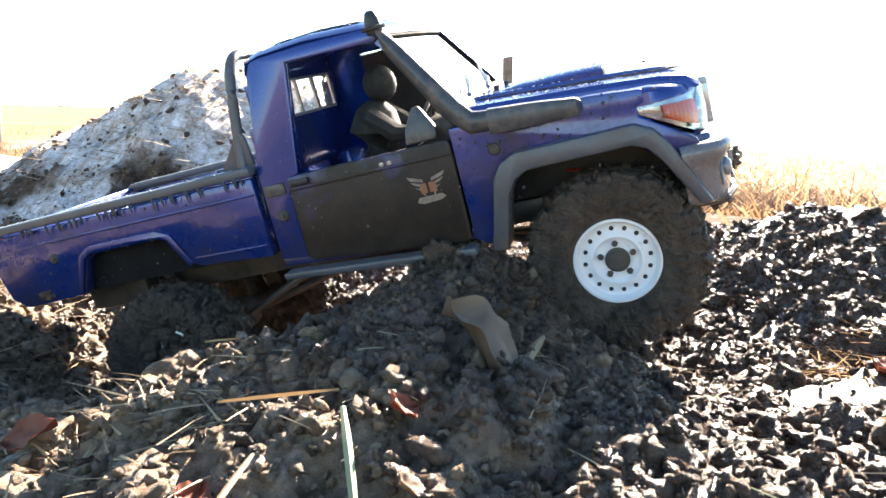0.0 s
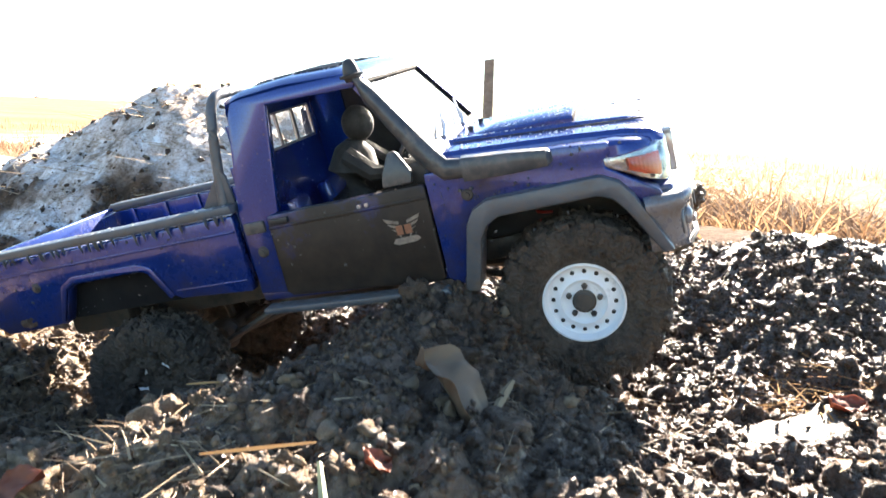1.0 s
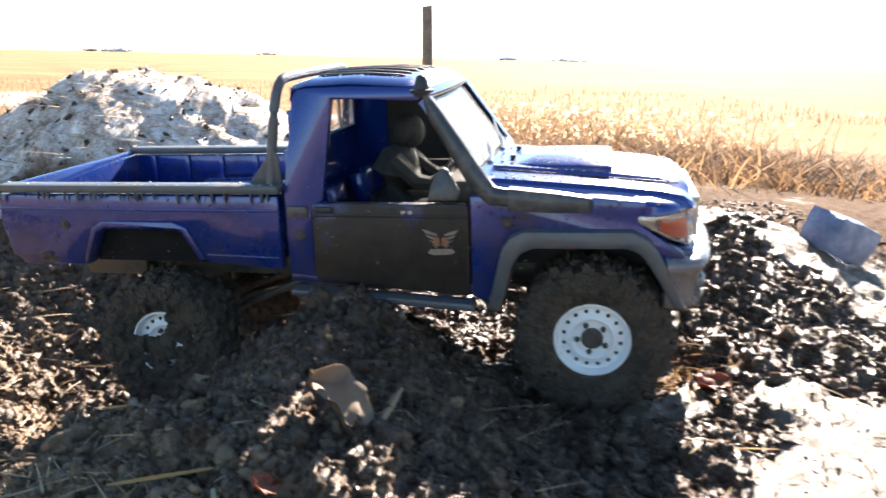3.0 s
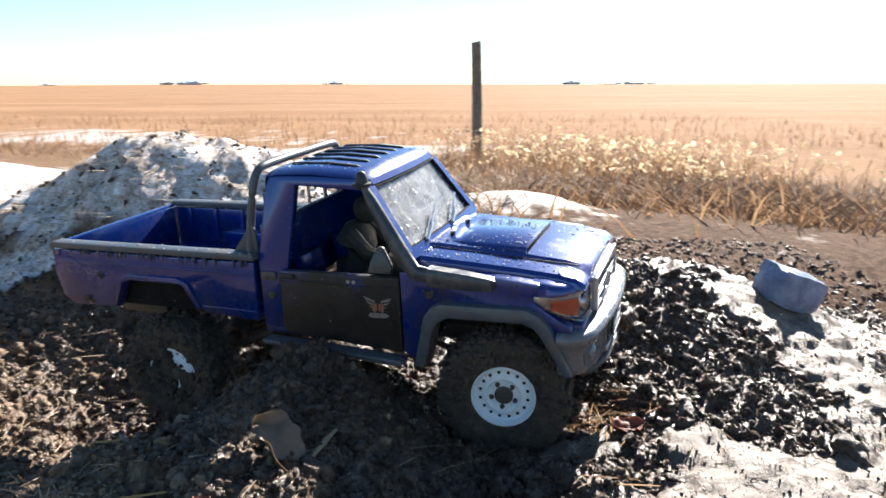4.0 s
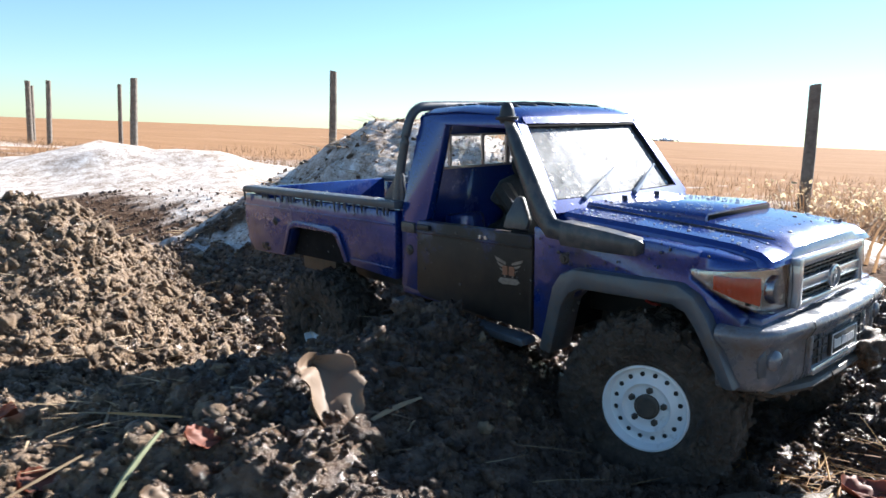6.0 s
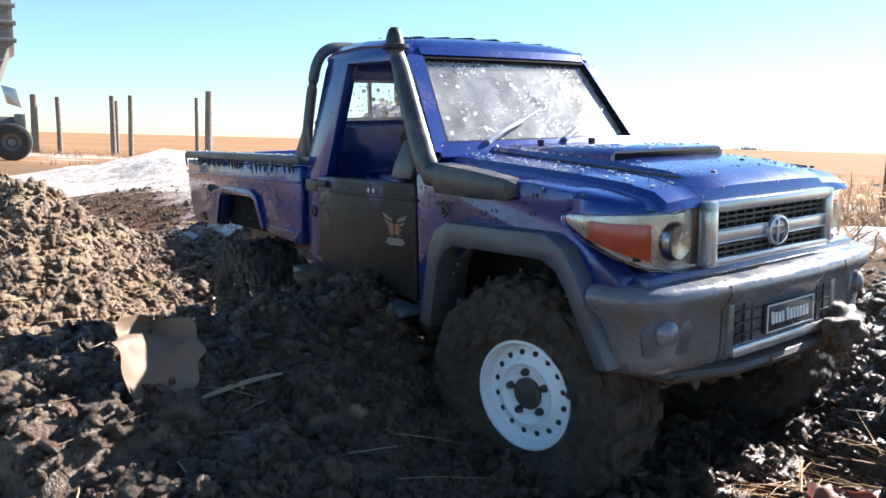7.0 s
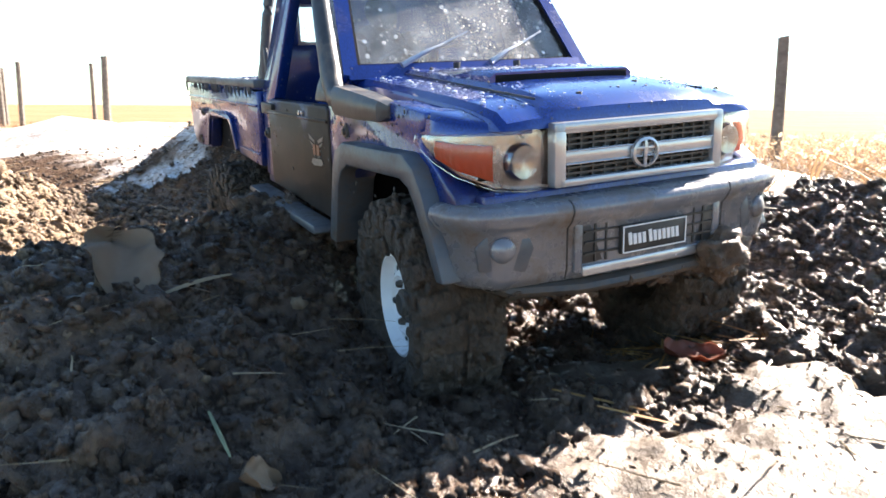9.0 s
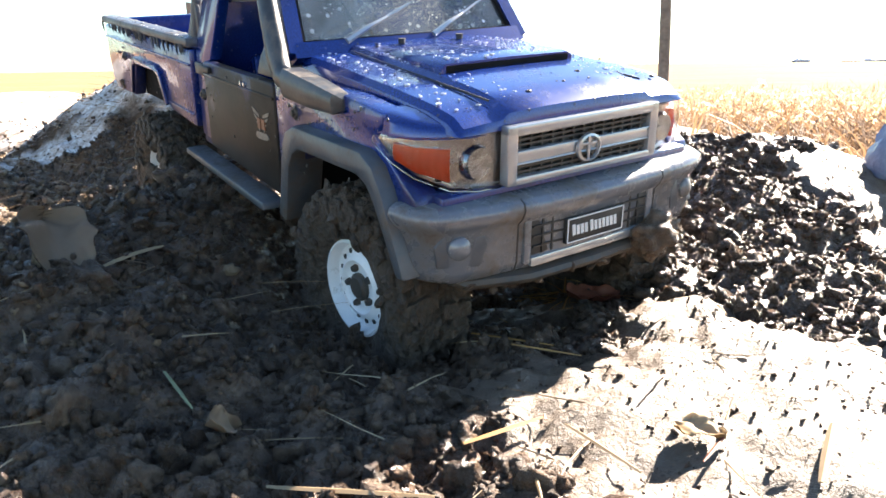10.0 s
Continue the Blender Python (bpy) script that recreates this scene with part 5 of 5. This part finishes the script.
blade("grass_blade", (-.036, .283), (-.024, .228), .0018, GREEN, "pale green grass blade on the mud")
blade("grass_blade", (-.066, .262), (-.075, .226), .0014, STRAW, "pale straw stalk on the mud")
blade("grass_blade", (-.078, .452), (-.060, .398), .0014, STRAW, "pale straw stalk on the mud mound", .006)
blade("grass_blade", (-.122, .388), (-.103, .385), .0016, ORANGE, "short orange straw stub")
blade("grass_blade", (.126, .284), (.154, .261), .0009, GREEN, "thin grey-green grass stem on the mud")
blade("grass_blade", (.262, .279), (.290, .306), .0016, ORANGE, "orange straw blade at the edge of the snow")
blade("grass_blade", (.240, .394), (.285, .390), .0012, ORANGE, "yellow straw blade on wet mud")
blade("grass_blade", (.265, .377), (.300, .385), .0012, ORANGE, "orange straw blade on wet mud")
blade("grass_blade", (.362, .300), (.352, .278), .0009, LEAF_RED, "thin dark red stem on the snow")
blade("grass_blade", (.400, .305), (.390, .272), .0018, STRAW, "pale straw blade on the snow")
blade("grass_blade", (.202, .230), (.262, .236), .0016, STRAW, "pale straw stalk on the mud")
blade("grass_blade", (.300, .300), (.330, .268), .0012, STRAW, "straw stalk on dirty snow")
blade("twig", (.042, .352), (.056, .392), .0027, STRAW, "broken pale twig beside the large leaf", .004)
blade("twig", (.036, .360), (.058, .372), .0010, LEAF, "thin broken twig beside the large leaf", .004)


def build_ice():
    bm = bmesh.new()
    bmesh.ops.create_cube(bm, size=1)
    bmesh.ops.subdivide_edges(bm, edges=bm.edges, cuts=6, use_grid_fill=True)
    for v in bm.verts:
        c = v.co.copy()
        r = c.normalized() * .62
        v.co = c.lerp(r, .35)
        v.co = Vector((v.co.x * .068, v.co.y * .048, v.co.z * .044)) * (1 + .10 * noise.fractal(c * 3, .8, 2, 4))
    ob = part("ice_block", bm, ICE, None, "", 60)
    ob.matrix_world = pose(.552, .735, zat(.552, .735) + .022, 8, 22, 18)
    return tagged(ob, "dirty translucent block of ice lying on snow and mud", "ice")


build_ice()


def build_trailer():
    """The end of a parked farm wagon: local x runs along it, y away, z up."""
    at = Matrix.Translation((-10.0, 6.66, 0)) @ Matrix(((-.537, -.843, 0, 0), (-.843, .537, 0, 0), (0, 0, 1, 0), (0, 0, 0, 1)))
    wagon = thing("farm_wagon", "grey slope-sided farm wagon parked on the track", "wagon", at=at)
    part("hopper", prism([(-.03, 1.57), (-.02, 2.55), (3.2, 2.55), (3.2, 1.57), (2.7, .80), (.30, .80), (.05, 1.52)], 0, 1.8, .02), TRAILER, wagon)
    for z in (1.62, 1.85, 2.08, 2.31, 2.53):
        part("hopper_rib", box(-.06, 3.22, -.05, .01, z - .03, z + .03, .008), TRAILER, wagon)
    for k in range(3):
        t = (k + 1) / 4
        part("slope_rib", box(.05 + .25 * t, 2.9, -.03, .01, 1.52 - .72 * t - .02, 1.52 - .72 * t + .02, .006), TRAILER, wagon)
    part("flap", prism([(-.08, .72), (.10, .78), (.16, 1.02), (-.02, .98)], -.04, .02, .008), SILVER, wagon, "bent pale sheet metal flap")
    part("frame_beam", box(-.10, 3.2, .05, .2, .44, .60, .01), TRAILER, wagon)
    part("frame_beam", box(-.10, 3.2, 1.5, 1.65, .44, .60, .01), TRAILER, wagon)
    part("end_beam", box(-.12, .02, -.1, 1.8, .42, .64, .01), TRAILER, wagon)
    for x, y in ((.06, -.1), (.06, 1.7), (2.6, -.1), (2.6, 1.7)):
        w = part("wheel", moved(lathe([(.12, -.10), (.20, -.11), (.245, -.09), (.255, 0), (.245, .09), (.20, .11), (.12, .10), (.12, -.10)], 32, caps=False), Matrix.Translation((x, y, .255))), RUBBER, wagon)
        part("wheel_disc", moved(lathe([(.001, -.05), (.05, -.06), (.07, -.03), (.12, -.05), (.125, .05), (.001, .05)], 24), Matrix.Translation((x, y, .255))), TRAILER, w)
        part("axle_stub", box(x - .04, x + .04, min(y, .8), max(y, .8), .22, .29), TRAILER, wagon)


build_trailer()


def far_trees(az, dist, wide, high, seed):
    """A distant shelter belt on the skyline."""
    r = random.Random(seed)
    a = radians(az)
    bm = bmesh.new()
    cx, cy = -dist * math.sin(a), dist * math.cos(a)
    base = float(coarse(np.array([cx]), np.array([cy]))[0])
    for _ in range(26):
        o = r.uniform(-1, 1)
        m = Matrix.Translation((cx + o * wide * math.cos(a), cy + o * wide * math.sin(a) + r.uniform(-8, 8), base + high * .3)) @ Matrix.Diagonal((wide * .12, 10, high * r.uniform(.35, .8) * (1.1 - abs(o)), 1))
        bmesh.ops.create_icosphere(bm, subdivisions=2, radius=1, matrix=m)
    for v in bm.verts:
        v.co += Vector((0, 0, 1)) * high * .22 * noise.noise(v.co * .12)
    return tagged(part("far_trees", bm, HAZED_BELT, None, "", 80), "distant shelter belt of trees, painted pale blue-grey for haze", "trees", "tree belts on the horizon", "stuff")


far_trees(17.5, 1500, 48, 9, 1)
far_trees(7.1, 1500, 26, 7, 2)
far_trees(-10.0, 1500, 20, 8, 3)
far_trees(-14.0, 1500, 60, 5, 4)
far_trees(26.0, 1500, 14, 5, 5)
TRUCK_ROWS = [
    (0, -0.0260, 0.6227, 0.2753, 7.56, -14.76, -15.75),
    (0.5, -0.0257, 0.6228, 0.2754, 7.77, -14.68, -15.98),
    (1, -0.0270, 0.6257, 0.2749, 8.38, -14.69, -15.76),
    (1.5, -0.0278, 0.6273, 0.2703, 8.06, -14.27, -15.01),
    (2, -0.0175, 0.6190, 0.2720, 8.23, -14.41, -15.89),
    (2.5, 0.0250, 0.6203, 0.2830, 4.54, -9.56, -16.49),
    (3, 0.0576, 0.6157, 0.2787, 3.06, -2.65, -17.05),
    (3.2, 0.0580, 0.6148, 0.2783, 3.01, -2.75, -17.64),
    (4.3, 0.0551, 0.6318, 0.2779, 5.25, -0.11, -21.93),
    (4.5, 0.0522, 0.6303, 0.2757, 4.74, 0.05, -21.98),
    (5, 0.0510, 0.6305, 0.2757, 3.83, -0.78, -21.93),
    (5.2, 0.0513, 0.6392, 0.2736, 3.58, -1.48, -21.93),
    (6.3, 0.0404, 0.6361, 0.2698, 2.56, -0.80, -23.79),
    (6.5, 0.0379, 0.6310, 0.2713, 2.42, -0.64, -24.21),
    (7, 0.0329, 0.6227, 0.2738, 2.87, -0.57, -24.81),
    (7.5, 0.0326, 0.6222, 0.2748, 2.06, -0.88, -25.21),
    (8, 0.0330, 0.6208, 0.2751, 1.25, -1.41, -28.30),
    (8.5, 0.0437, 0.6145, 0.2770, 1.17, -0.19, -31.30),
    (9, 0.0771, 0.5930, 0.2849, 3.79, 2.46, -38.55),
    (9.5, 0.0937, 0.5841, 0.2923, 4.24, 5.69, -38.86),
    (10, 0.1021, 0.5803, 0.2931, 4.44, 7.19, -39.57),
]

# seconds; steering to the left in degrees; turn of the front wheels, and of the rear ones, in degrees
STEER = [(0, 0), (3.0, 0), (4.5, 14), (6.5, 13), (7.0, 10), (7.5, -5), (8.0, -20), (8.5, -26), (9.0, -8), (9.5, 0), (10.0, 3)]
SPIN = [(0, 0), (1.5, 15), (2.0, 45), (3.0, 190), (3.5, 230), (5.2, 330), (6.3, 480), (7.0, 640), (8.6, 1120), (9.0, 1200), (9.6, 1260), (10.0, 1275)]


def wheel_rows(x, y, z, steered, left):
    rows = []
    for k in range(51):
        t = k * 0.2
        spin = float(np.interp(t, *zip(*SPIN)))
        turn = float(np.interp(t, *zip(*STEER))) if steered else 0.0
        rows.append((t, pose(x, y, z, 0, -spin if left else spin, turn + (180 if left else 0))))
    return rows


def motions():
    walk(truck, [(t, pose(*row)) for t, *row in TRUCK_ROWS])
    for w, x, y, z, steered, left in ((WHEELS[0], FX, -.0835, FZ, True, False), (WHEELS[1], FX, .0835, FZ, True, True), (WHEELS[2], RX, -.0870, RZ, False, False), (WHEELS[3], RX, .0870, RZ + .010, False, True)):
        walk(w, wheel_rows(x, y, z, steered, left))


motions()
